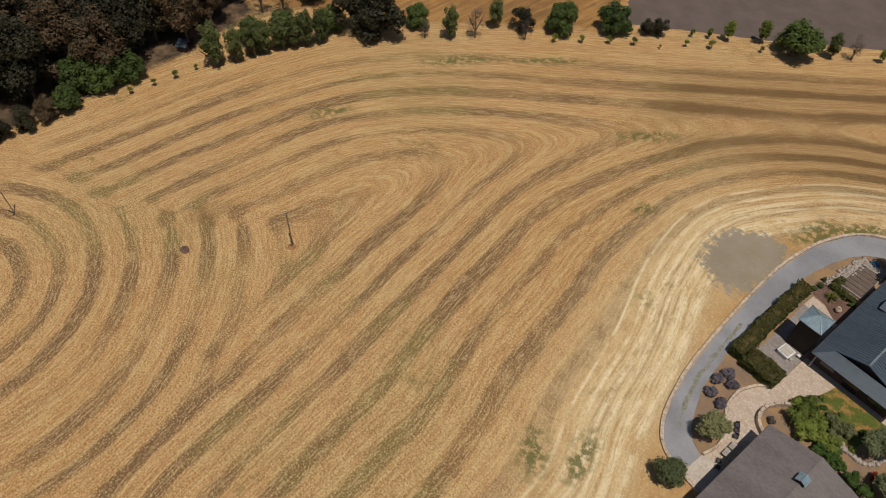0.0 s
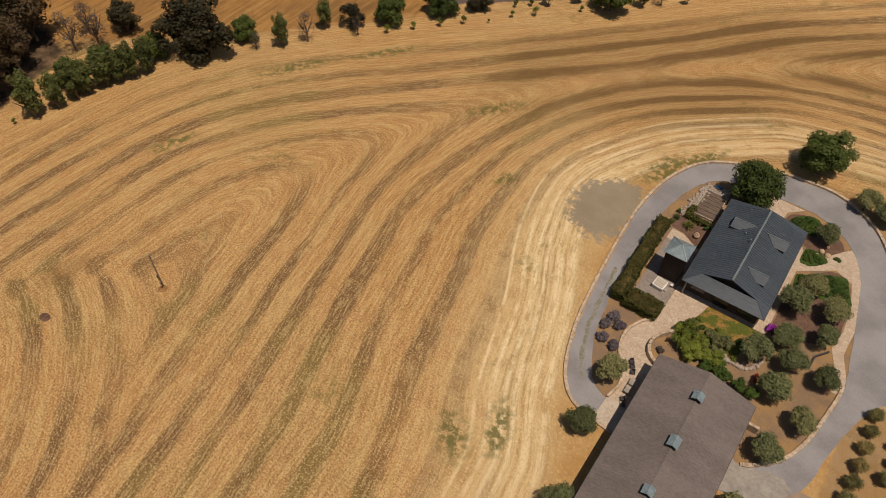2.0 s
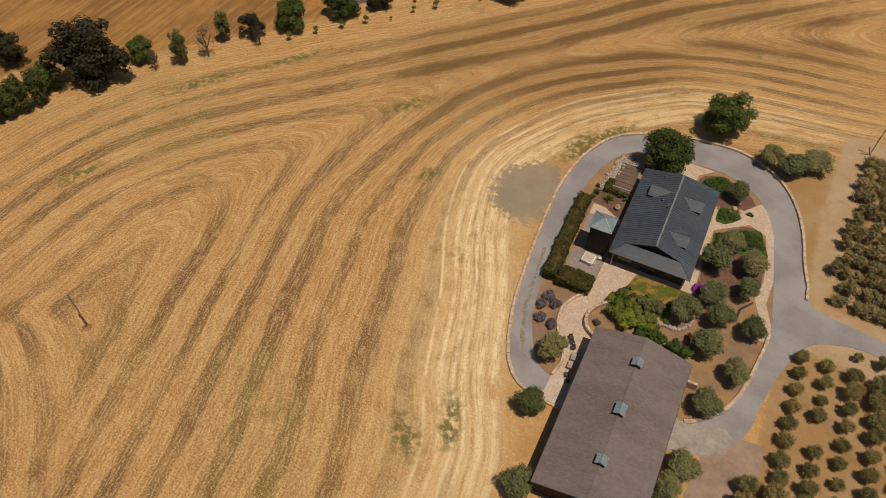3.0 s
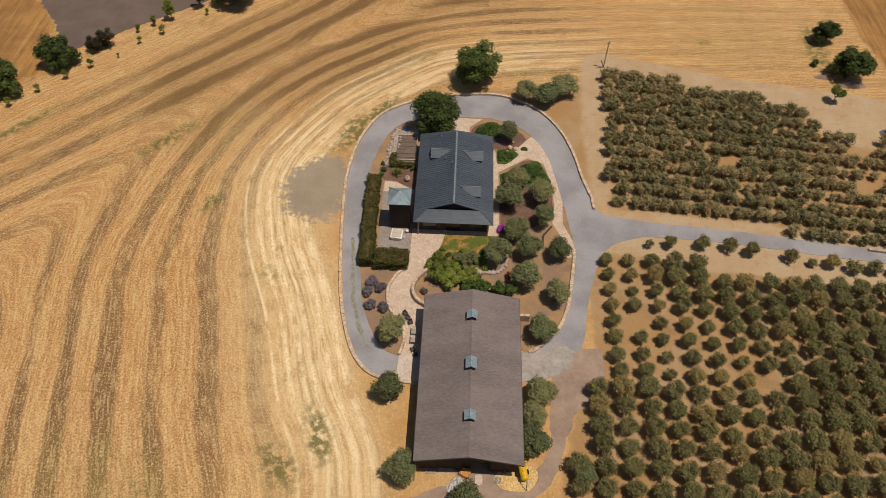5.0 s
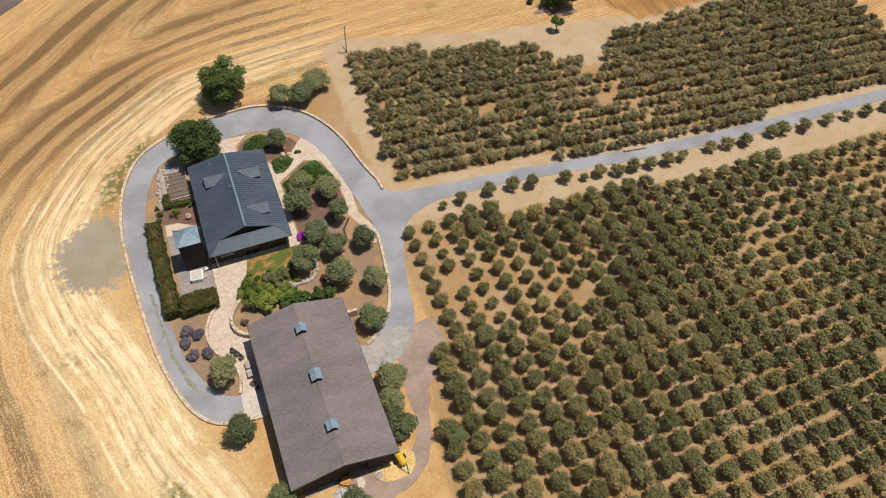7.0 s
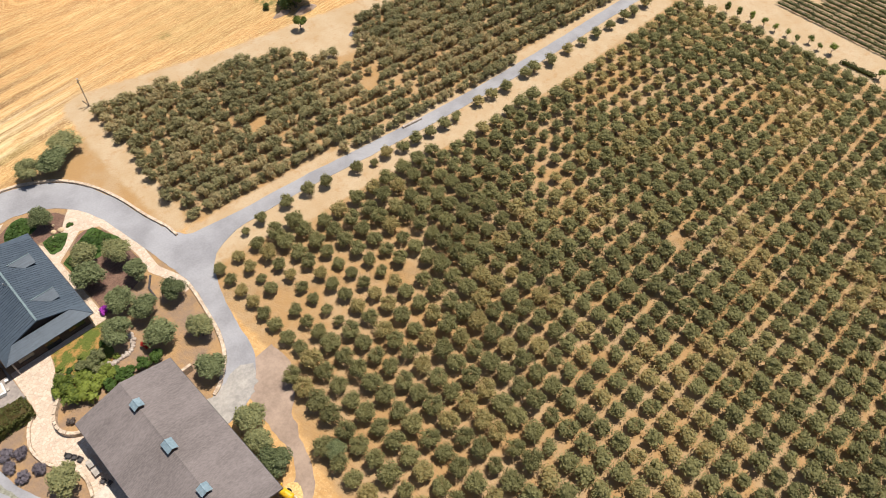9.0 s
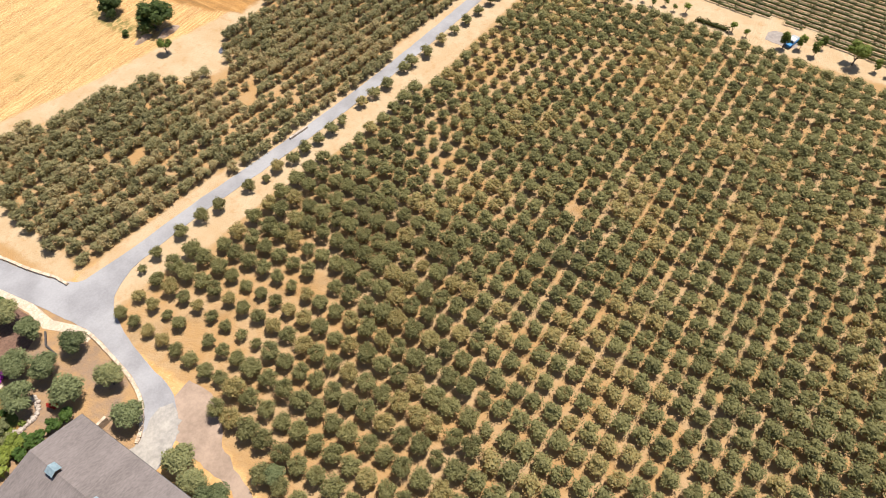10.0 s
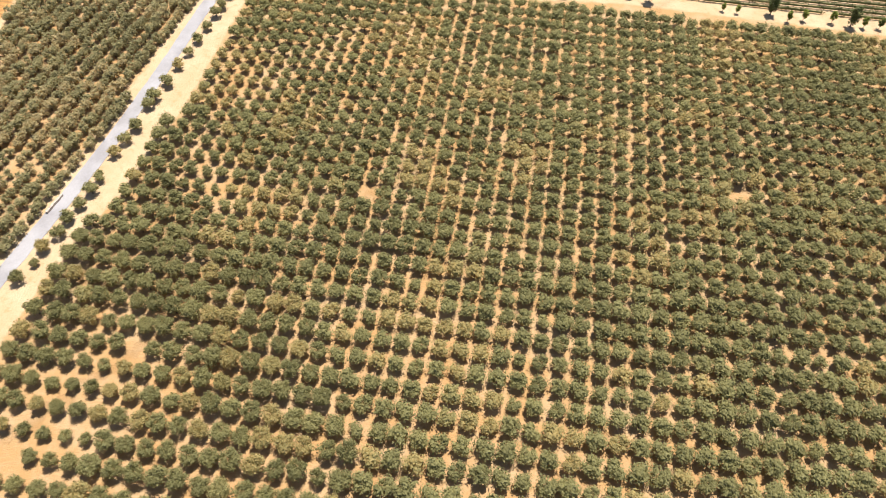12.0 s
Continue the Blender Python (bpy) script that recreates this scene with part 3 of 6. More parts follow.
def make_ground():
    """One sheet to the horizon, finely divided near the houses, that knows how far each place is from drive and tree line."""
    def axis(low, high, step):
        mid = np.arange(low, high + 0.1, step)
        far = np.array([15, 40, 90, 200, 500, 1200, 3000])
        return np.concatenate([low - far[::-1], mid, high + far])
    xs, ys = axis(-210, 210, 1.5), axis(-100, 240, 1.5)
    gx, gy = np.meshgrid(xs, ys)
    xy = np.c_[gx.ravel(), gy.ravel()]
    nx, ny = len(xs), len(ys)
    i = (np.arange(ny - 1)[:, None] * nx + np.arange(nx - 1)).ravel()
    me = bpy.data.meshes.new("ground")
    me.from_pydata(np.c_[xy, np.zeros(len(xy))].tolist(), [], np.c_[i, i + 1, i + nx + 1, i + nx].tolist())
    inner = inside(xy, np.vstack([GUIDE, [(300, -80), (300, 150)]]))
    guide = distance(xy, GUIDE)
    edge = distance(xy, TREE_LINE)
    corner = np.hypot(xy[:, 0] + 108, xy[:, 1] + 20)
    turned = mask(xy, [(-60, -100), (-59, -8), (-66, 8), (-74, 22), (-80, 36), (-90, 30), (-102, 17), (-112, 10), (-150, 0), (-150, -100)], 11.0)
    # swaths follow the drive inside and the tree line outside, with rounded turns where the two meet
    low, high = distance(xy, LOWER_PASS), distance(xy, UPPER_PASS)
    beyond = inside(xy, np.vstack([LOWER_PASS, [(100, 900), (-900, 900), (-900, -90)]]))
    outside = inside(xy, np.vstack([UPPER_PASS, [(60, 900), (-900, 900), (-900, -90)]]))
    lower = np.where(beyond, 27 + low, np.where(inner, -guide, 27 * guide / np.maximum(guide + low, 0.1)))
    above = np.where(outside, 35 - high, 35 + high)
    swath = -5.0 * np.logaddexp(-lower / 5.0, -above / 5.0)
    upper = np.clip(0.5 + (lower - above) / 13.0, 0, 1)

    def spot(x, y, rx, ry, turn=0.0):
        c, s = math.cos(radians(turn)), math.sin(radians(turn))
        u, v = (xy[:, 0] - x) * c + (xy[:, 1] - y) * s, (xy[:, 1] - y) * c - (xy[:, 0] - x) * s
        return np.clip(1.4 - np.hypot(u / rx, v / ry), 0, 1)
    far_side = inside(xy, np.array([*TREE_LINE, (-10, 900), (-900, 900), (-900, -60)]))
    fields = {
        "near_guide": swath, "near_edge": swath, "near_corner": corner, "turned": turned, "upper": upper,
        "along_guide": along_of(xy, LOWER_PASS), "along_edge": along_of(xy, UPPER_PASS), "along_corner": np.arctan2(xy[:, 1] + 20, xy[:, 0] + 108) * 40, "guide": np.where(far_side, 99, np.where(inner, -guide, guide)),
        "orchard": np.max([mask(xy, ORCHARD_SOIL, 3.0), mask(xy, ORCHARD_NORTH, 4.0), mask(xy, [(10.1, 120.5), (16.1, 116.6), (20.1, 110.9), (22.5, 104.0), (24.0, 92.0), (28.0, 91.0), (27.7, 109.6), (28.8, 125.0), (19.3, 124.1)], 3.0)], 0),
        "sand": np.maximum(np.where(xy[:, 0] > 26, np.clip(2.1 - distance(xy, ROAD[:, :2]) / 2.6, 0, 1), 0), np.maximum(0.75 * mask(xy, [(166.0, 59.3), (207.4, 59.3), (209.1, -104.9), (165.9, -104.3)], 3.0), np.maximum(mask(xy, [(26, 84.5), (38, 84.8), (62, 82.4), (97, 78.8), (143, 77.4), (153, 77), (153, 70), (134, 70), (104, 69.8), (82, 72), (62, 75.6), (44, 77), (32, 79.8), (27, 80)], 1.6), np.maximum(mask(xy, [(25.5, 91.0), (28.5, 90.5), (31.8, 131.9), (54.4, 125.5), (72.0, 120.7), (75.2, 111.3), (84.7, 109.4), (90.2, 117.3), (151.2, 123.5), (151.1, 127.9), (95.6, 124.2),
                                     (80.5, 127.1), (62.4, 129.9), (30.3, 138.3), (26.3, 135.8), (24.7, 109.8)], 3.0), mask(xy, [(156.5, 68.4), (165.5, 68.4), (170.0, 50.0), (167.5, -8.0), (166.2, -40.0), (166.0, -99.1), (159.5, -99.0), (161.6, -22.0), (158.4, 10.0)], 2.5))))),
        "weeds": np.max([spot(-24.2, 38.8, 4.2, 2.2, 130), 1.4 * spot(-19.3, 43.6, 4.4, 1.3, 110), 1.9 * spot(-18.7, 112.4, 9, 1.4, 60), spot(-22.8, 109.8, 6, 1.1, 67), spot(-106.1, 57.5, 5, 1.5, 70), spot(-45.9, 88.6, 3, 1.2, 60),
                         spot(80.9, 142.8, 2.4, 9), spot(-102.7, 91.0, 9, 1.6, 55), spot(-89.7, 107.1, 9, 1.2, 52), spot(-58.9, 104.7, 7, 1.5, 50)], 0) * 1.3,
        "swept": (1 - 0.7 * np.exp(-((lower - above) / 8.0) ** 2)) * np.clip((edge - 2) / 11.0, 0.1, 1) * np.clip(1 - (xy[:, 0] - 15) / 35, 0.3, 1),
        "worn": np.clip(np.maximum(np.maximum(spot(-24.0, 68.0, 17, 44, 18), spot(-29.1, 98.1, 11, 18, 15)), 0.55 * spot(-9.8, 127.5, 40, 14, 20)), 0, 1),
        "plain": mask(xy, [(-40, 20), (-40, 128), (-8, 122), (30, 122), (30, 20)], 14.0),
        "pale": np.clip(1.1 * spot(-27, 62, 10, 46, 18), 0, 1),
        # shade put into the straw's colour; the two thinnest spots are wheel paths
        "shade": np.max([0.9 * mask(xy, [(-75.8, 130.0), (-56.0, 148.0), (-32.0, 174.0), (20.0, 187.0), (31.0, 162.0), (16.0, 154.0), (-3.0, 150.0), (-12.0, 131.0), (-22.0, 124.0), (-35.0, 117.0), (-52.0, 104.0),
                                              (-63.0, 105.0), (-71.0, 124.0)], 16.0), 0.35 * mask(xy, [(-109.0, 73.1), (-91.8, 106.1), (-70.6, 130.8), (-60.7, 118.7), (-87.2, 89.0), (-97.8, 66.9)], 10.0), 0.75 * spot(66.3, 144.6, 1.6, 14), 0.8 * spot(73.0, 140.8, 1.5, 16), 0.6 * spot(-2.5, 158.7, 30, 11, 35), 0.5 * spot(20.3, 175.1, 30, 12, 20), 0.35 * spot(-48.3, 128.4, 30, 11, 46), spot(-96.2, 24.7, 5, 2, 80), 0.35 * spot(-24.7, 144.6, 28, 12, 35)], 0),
        # wood floor, with the gum trees' shade put into its dark litter
        "shaded_litter": mask(xy, [(-143.6, -40.0), (-142.4, 11.0), (-143.5, 41.5), (-148.4, 63.7), (-180.6, 72.4), (-239.0, 63.2), (-241.7, -60.8)], 6.0),
        "yard": mask(xy, DRIVE[::6, :2], 1.5),
        "plough": mask(xy, [(-90.1, 131.1), (-64.1, 152.5), (-44.6, 170.7), (0.7, 212.4), (1.7, 390.7), (-302.7, 407.4), (-96.0, 142.2)], 1.5),
        "rust": mask(xy, [(-114.9, 99.2), (-91.2, 125.1), (-96.0, 142.2), (-302.7, 407.4), (-424.4, 108.2), (-156.7, 61.9)], 8.0) + mask(xy, [(100.4, 121.2), (96.6, 128.0), (94.6, 136.2), (93.2, 144.9), (91.9, 197.5), (107.9, 576.7), (592.2, 592.1), (629.7, 138.7), (161.3, 125.5)], 4.0),
        "grey_patch": mask(xy, [(-32, 87), (-33.5, 93), (-32, 98.5), (-27, 101.5), (-22, 102), (-20.8, 95), (-21.5, 88), (-24, 84.5), (-28, 85.5)], 7.5),
    }
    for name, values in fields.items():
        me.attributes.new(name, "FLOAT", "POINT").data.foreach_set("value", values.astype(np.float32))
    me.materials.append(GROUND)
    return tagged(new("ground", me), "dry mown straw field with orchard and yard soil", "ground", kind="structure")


make_ground()


def made(bm, name, material, label, category, kind="structure"):
    return tagged(finish(name, bm, material), label, category, kind=kind)


made(ribbon(bmesh.new(), DRIVE, DRIVE[:, 2], -0.1, 0.050, 0.06), "road", ASPHALT, "grey asphalt drive looping round the houses", "road")
made(ribbon(bmesh.new(), ROAD, ROAD[:, 2], -0.1, 0.060, 0.05), "road_east", ASPHALT, "narrow grey asphalt lane between the olive groves", "road")
made(ribbon(bmesh.new(), TRACK, TRACK[:, 2], -0.1, 0.044, 0.15), "track", DIRT, "packed brown dirt track beside the barn", "track")

k_a, k_b = (int(np.argmin(np.hypot(DRIVE[:, 0] - x, DRIVE[:, 1] - y))) for x, y in ((-13.2, 58.0), (-18.8, 82.0)))
made(ribbon(bmesh.new(), DRIVE[k_a:k_b] + [0.15, 0, 0], 0.55, 0.03, 0.058, 0.16), "verge_strip", surface("drive_weeds", (0.17, 0.165, 0.105), (0.27, 0.255, 0.215), 2.5, 0.9, 0.95, speckle=0.4),
     "strip of dry weeds along the drive's middle", "weeds")

# ================= trees =================


def icosa():
    bm = bmesh.new()
    bmesh.ops.create_icosphere(bm, subdivisions=1, radius=1.0)
    v = np.array([x.co for x in bm.verts])
    f = np.array([[x.index for x in q.verts] for q in bm.faces])
    bm.free()
    return v, f


ICO_V, ICO_F = icosa()


def crown_arrays(seed, size, lumps, leaves, leaf, flat=0.8, core=0.78, reach=(0.42, 0.66), knob=(0.34, 0.54), single=False, tidy=1.0, even=False, hollow=0.0):
    """Triangles of a crown: clumps of leaves on uneven lumps round a dim middle. size: x, y, z half lengths; its base is at z = 0."""
    rng = np.random.default_rng(seed)
    size = np.array(size, float)
    d = rng.normal(size=(lumps, 3))
    d[:, 2] = d[:, 2] * 0.9 if even else np.abs(d[:, 2]) * 0.9 - 0.25
    d /= np.linalg.norm(d, axis=1)[:, None]
    if hollow:
        # a pruned vase: fewer lumps over the trunk
        d[:, 2] *= 1 - hollow
        d[:, :2] *= np.maximum(1.0, (0.6 + hollow) / np.maximum(np.hypot(d[:, 0], d[:, 1]), 0.2))[:, None]
    centre = d * size * rng.uniform(*reach, (lumps, 1)) + [0, 0, size[2]]
    radius = size.mean() * rng.uniform(*knob, lumps)
    verts, faces, count = [], [], 0
    for c, r in zip(centre, radius):
        turn = rng.normal(0, 0.12, ICO_V.shape)
        verts.append(c + (ICO_V + turn) * r * core * [1, 1, flat])
        faces.append(ICO_F + count)
        count += len(ICO_V)
    which = rng.choice(lumps, leaves, p=radius**2 / (radius**2).sum())
    n = rng.normal(size=(leaves, 3))
    n[:, 2] += 0.25
    n /= np.linalg.norm(n, axis=1)[:, None]
    at = centre[which] + n * radius[which, None] * rng.uniform(0.92 - 0.2 * tidy, 1.04 + 0.08 * tidy, (leaves, 1)) * [1, 1, flat]
    at[:, 2] = np.maximum(at[:, 2], 0.05)
    up = n + [0, 0, 0.55] + rng.normal(0, 0.45 * tidy, (leaves, 3))
    up /= np.linalg.norm(up, axis=1)[:, None]
    a = np.cross(up, rng.normal(size=(leaves, 3)))
    a /= np.linalg.norm(a, axis=1)[:, None]
    b = np.cross(up, a)
    s = leaf * rng.uniform(0.55, 1.3, (leaves, 1))
    if single:
        verts.append(np.stack([at - a * s, at + a * s * 0.9 - b * s * 0.5, at + b * s * 0.9 - up * s * 0.2], 1).reshape(-1, 3))
        faces.append(np.arange(leaves * 3).reshape(-1, 3) + count)
        return np.concatenate(verts), np.concatenate(faces)
    quad = np.stack([at - a * s, at - b * s * 0.7 - up * s * 0.25, at + a * s, at + b * s * 0.7 - up * s * 0.25], 1)
    k = np.arange(leaves)[:, None] * 4 + count
    verts.append(quad.reshape(-1, 3))
    faces += [k + [0, 1, 2], k + [0, 2, 3]]
    return np.concatenate(verts), np.concatenate(faces)


def filled(arrays, size):
    """A crown shifted and stretched so that it just fills its room in the row."""
    v, f = arrays
    low, high = np.percentile(v[:, :2], 3, axis=0), np.percentile(v[:, :2], 97, axis=0)
    v[:, :2] = (v[:, :2] - (low + high) / 2) / (high - low) * 2 * np.array(size)
    return v, f


def fast_mesh(name, v, f, material):
    me = bpy.data.meshes.new(name)
    me.vertices.add(len(v))
    me.vertices.foreach_set("co", v.astype(np.float32).ravel())
    me.loops.add(f.size)
    me.loops.foreach_set("vertex_index", f.astype(np.int32).ravel())
    me.polygons.add(len(f))
    me.polygons.foreach_set("loop_start", np.arange(0, f.size, 3, dtype=np.int32))
    me.update(calc_edges=True)
    me.materials.append(material)
    return me


def trunk_mesh(seed, height, radius, limbs=3, spread=0.8):
    rng = random.Random(seed)
    bm = bmesh.new()
    lean = (rng.uniform(-0.15, 0.15) * height, rng.uniform(-0.15, 0.15) * height)
    mid = (lean[0] * 0.5, lean[1] * 0.5, height * 0.5)
    top = (lean[0], lean[1], height)
    tube(bm, [(0, 0, -0.15), (lean[0] * 0.1, lean[1] * 0.1, 0.15 * height), mid, top], [radius * 1.4, radius, radius * 0.85, radius * 0.6])
    for k in range(limbs):
        a = 2 * math.pi * (k + rng.random() * 0.6) / limbs
        r = spread * height
        tube(bm, [mid, (mid[0] + 0.5 * r * math.cos(a), mid[1] + 0.5 * r * math.sin(a), height * 0.95), (mid[0] + r * math.cos(a), mid[1] + r * math.sin(a), height * 1.5)],
             [radius * 0.6, radius * 0.45, radius * 0.2], 5)
    bmesh.ops.recalc_face_normals(bm, faces=bm.faces)
    me = bpy.data.meshes.new("trunk")
    bm.to_mesh(me)
    bm.free()
    me.materials.append(BARK)
    return me


def tree(name, at, crown, trunk, clear, scale, turn, **tags):
    """A tree: an empty at its foot with trunk and crown."""
    t = thing(name, (*at, 0), turn, **tags)
    t.scale = scale
    new("trunk", trunk).parent = t
    c = new("crown", crown)
    c.parent, c.location = t, (0, 0, clear)
    return t


OLIVE_NEAR = [filled(crown_arrays(40 + k, (1.74, 1.74, 1.58), 14, 1900, 0.15, 0.98, reach=(0.34, 0.78), knob=(0.28, 0.50), core=0.5, tidy=1.7, single=True, hollow=0.35 * (k % 2)), (1.17, 1.09)) for k in range(6)]
OLIVE_FAR = [filled(crown_arrays(60 + k, (1.60, 1.80, 1.42), 12, 660, 0.18, 0.98, reach=(0.34, 0.66), knob=(0.38, 0.55), core=0.62, single=True, tidy=1.35, hollow=0.3 * (k % 2)), (1.21, 1.20)) for k in range(6)]
OLIVE_UPRIGHT = [crown_arrays(70 + k, (1.42, 1.3, 1.4), 10, 560, 0.165, 1.0, reach=(0.25, 0.66), knob=(0.38, 0.54), core=0.5, single=True, tidy=1.4, even=True) for k in range(6)]
OLIVE_CROWNS = [fast_mesh("olive_crown", v, f, OLIVE) for v, f in OLIVE_NEAR]
OLIVE_PALE_CROWNS = [fast_mesh("olive_crown", v, f, OLIVE_PALE) for v, f in OLIVE_UPRIGHT]
OLIVE_TRUNKS = [trunk_mesh(k, 1.1, 0.11) for k in range(4)]


def keep_trees(xy, poly, gaps, seed):
    """The places inside a grove that hold a tree: some are missing, mostly in thin spots."""
    rng = np.random.default_rng(seed)
    xy = xy + rng.normal(0, 0.09, xy.shape)
    xy = xy[inside(xy, np.array(poly)) & (distance(xy, ROAD[:, :2]) > 2.3) & (distance(xy, TRACK[:, :2]) > 2.6)]
    thin = np.zeros(len(xy))
    for x, y, r, share in gaps:
        thin = np.maximum(thin, share * (np.hypot(xy[:, 0] - x, xy[:, 1] - y) < r))
    thin = np.maximum(thin, 0.002)
    return xy[rng.random(len(xy)) > thin]


def south_places():
    j, i = np.meshgrid(np.arange(-31, 27), np.arange(-4, 34))
    x = 26.3 + 3.87 * i.ravel()
    y = 1.55 + 3.13 * j.ravel()
    t = np.clip((x - 29.6) / 25, 0, 1)
    return np.c_[x + 0.004 * (40 - y), y + 1.0 * (1 - t * t * (3 - 2 * t))]



def north_places():
    j, i = np.meshgrid(np.arange(-12, 18), np.arange(0, 70))
    x = 28.7 + 1.85 * i.ravel() + 0.05 * j.ravel() * 3.5
    x = x + 0.8 * np.sin(2.4 * j.ravel()) + np.random.default_rng(8).normal(0, 0.22, len(x))
    y = 92.4 + 3.4 * j.ravel() - 0.09 * (x - 29)
    return np.c_[1.6 + 1.0104 * x - 0.0156 * y, 0.2 + 0.992 * y]


south = keep_trees(south_places(), ORCHARD_SOUTH, [(46.9, 61.5, 2.2, 0.25), (49.4, 52.9, 2.0, 0.25), (71.7, 50.1, 1.6, 0.8), (86.5, -27.1, 1.8, 1.0), (89.1, 26.5, 1.6, 1.0)], 3)
north = keep_trees(north_places(), ORCHARD_NORTH, [(52.6, 103.4, 1.4, 0.6), (79.8, 103.4, 5, 0.3), (77.9, 95.5, 3, 0.25), (85.0, 92.5, 4, 0.3), (89.1, 85.5, 2.5, 0.2)], 4)
lane = np.array([(34.3, 81.8), (38.0, 82.0), (43.6, 82.2), (48.4, 81.7), (52.0, 81.0), (58.7, 79.9), (62.3, 79.0), (65.6, 79.1), (69.1, 78.0), (72.6, 78.1), (76.1, 77.5), (79.7, 77.1), (83.2, 77.1), (89.8, 77.3),
                 (93.6, 76.8), (97.7, 76.3), (104.3, 76.6), (106.8, 76.4), (111.7, 75.7), (117.7, 75.6), (122.5, 75.2), (127.2, 74.9), (132.3, 74.6), (137.5, 74.4), (141.0, 74.3), (146.0, 74.1)])
rng = np.random.default_rng(9)
trees = np.vstack([south, north, lane])
lush = np.array([noise.noise(Vector((x * 0.055, y * 0.055, 3.3))) + 0.5 * noise.noise(Vector((x * 0.16, y * 0.16, 7.1))) for x, y in trees])
size = rng.uniform(0.92, 1.08, len(trees)) * np.where(rng.random(len(trees)) < 0.06, 0.78, 1.0) * np.clip(1.07 + 0.12 * lush, 0.97, 1.16)
for x, y, r in ((80.8, 99.0, 6), (86.0, 90.5, 5), (114.0, 59.3, 11), (128.9, 41.0, 10), (40.0, 62.0, 6), (48.0, 57.5, 6), (83.7, 52.4, 6), (93.0, 60.0, 6)):
    size *= 1 - 0.20 * np.clip(1.5 - np.hypot(trees[:, 0] - x, trees[:, 1] - y) / r, 0, 1)
size[len(south):len(south) + len(north)] *= 0.96 * rng.uniform(0.84, 1.15, len(north))
size[-len(lane):] *= 0.86
size[-len(lane)] *= 0.6
size[-len(lane) + 1] *= 0.8
size[-len(lane) + 6] *= 0.6
young = (trees[:, 0] < 34) & (trees[:, 1] > 55) & (trees[:, 1] < 84)
size[young] *= 0.78
near = np.argsort(np.hypot(trees[:, 0] - 26, trees[:, 1] - 62))[:300]
for n, k in enumerate(near):
    tree("olive_tree", trees[k], (OLIVE_PALE_CROWNS if len(south) <= k < len(south) + len(north) else OLIVE_CROWNS)[n % 6], OLIVE_TRUNKS[n % 4], 0.15, (size[k], size[k] * 1.04, size[k] * float(rng.uniform(0.85, 1.15))), float(rng.normal(0, 18)) + 180.0 * (n % 5 < 2),
         label="grey-green olive tree planted in a grove row", category="tree", group="olive trees of the grove")
rest = np.setdiff1d(np.arange(len(trees)), near)


def joined_trees(places, sizes, shapes, clear, seed, pale=0.0):
    """Many crowns in one mesh; neighbours share something of their tone."""
    rng = np.random.default_rng(seed)
    vs, fs, tones, count = [], [], [], 0
    for n, (p, s) in enumerate(zip(places, sizes)):
        v, f = shapes[n % len(shapes)]
        a = rng.normal(0, 0.16) + math.pi * rng.integers(2)
        turn = np.array([[math.cos(a), -math.sin(a), 0], [math.sin(a), math.cos(a), 0], [0, 0, 1]])
        vs.append((v + [0, 0, clear]) @ turn.T * s + [p[0], p[1], 0])
        fs.append(f + count)
        where = Vector((p[0] * 0.07, p[1] * 0.07, 1.7))
        tones.append(np.full(len(v), min(0.99, max(0.01, 0.5 + pale + 0.75 * noise.noise(where) + rng.normal(0, 0.2)))))
        count += len(v)
    return np.concatenate(vs), np.concatenate(fs), np.concatenate(tones)


def stuff(name, v, f, tone, material, label, category):
    me = fast_mesh(name, v, f, material)
    me.attributes.new("tone", "FLOAT", "POINT").data.foreach_set("value", tone.astype(np.float32))
    return tagged(new(name, me), label, category, kind="stuff")


upright = rest[(rest >= len(south)) & (rest < len(south) + len(north))]
spread = np.setdiff1d(rest, upright)
stuff("olive_grove", *joined_trees(trees[spread], size[spread], OLIVE_FAR, 0.12, 2), OLIVE, "grey-green olive trees in long planted rows", "grove")
stuff("olive_grove", *joined_trees(trees[upright], size[upright], OLIVE_UPRIGHT, 0.05, 5, 0.1), OLIVE_PALE, "dense upright grey-green olive trees in merged rows", "grove")
tb = bmesh.new()
for k in rest:
    x, y = trees[k]
    tube(tb, [(x, y, -0.1), (x + 0.05, y, 0.6), (x, y + 0.06, 1.3)], [0.15, 0.11, 0.08], 5)
tagged(finish("grove_trunks", tb, BARK), "short grey trunks of the grove's olive trees", "trunks", kind="stuff")

# ================= barn =================


def poly_wall(points, y, t):
    """An upright wall of the given outline (x, z), t thick towards +y."""
    bm = bmesh.new()
    a = [bm.verts.new((x, y, z)) for x, z in points]
    b = [bm.verts.new((x, y + t, z)) for x, z in points]
    bm.faces.new(a)
    bm.faces.new(b[::-1])
    for i in range(len(a)):
        bm.faces.new((a[i], b[i], b[(i + 1) % len(a)], a[(i + 1) % len(a)]))
    return bm


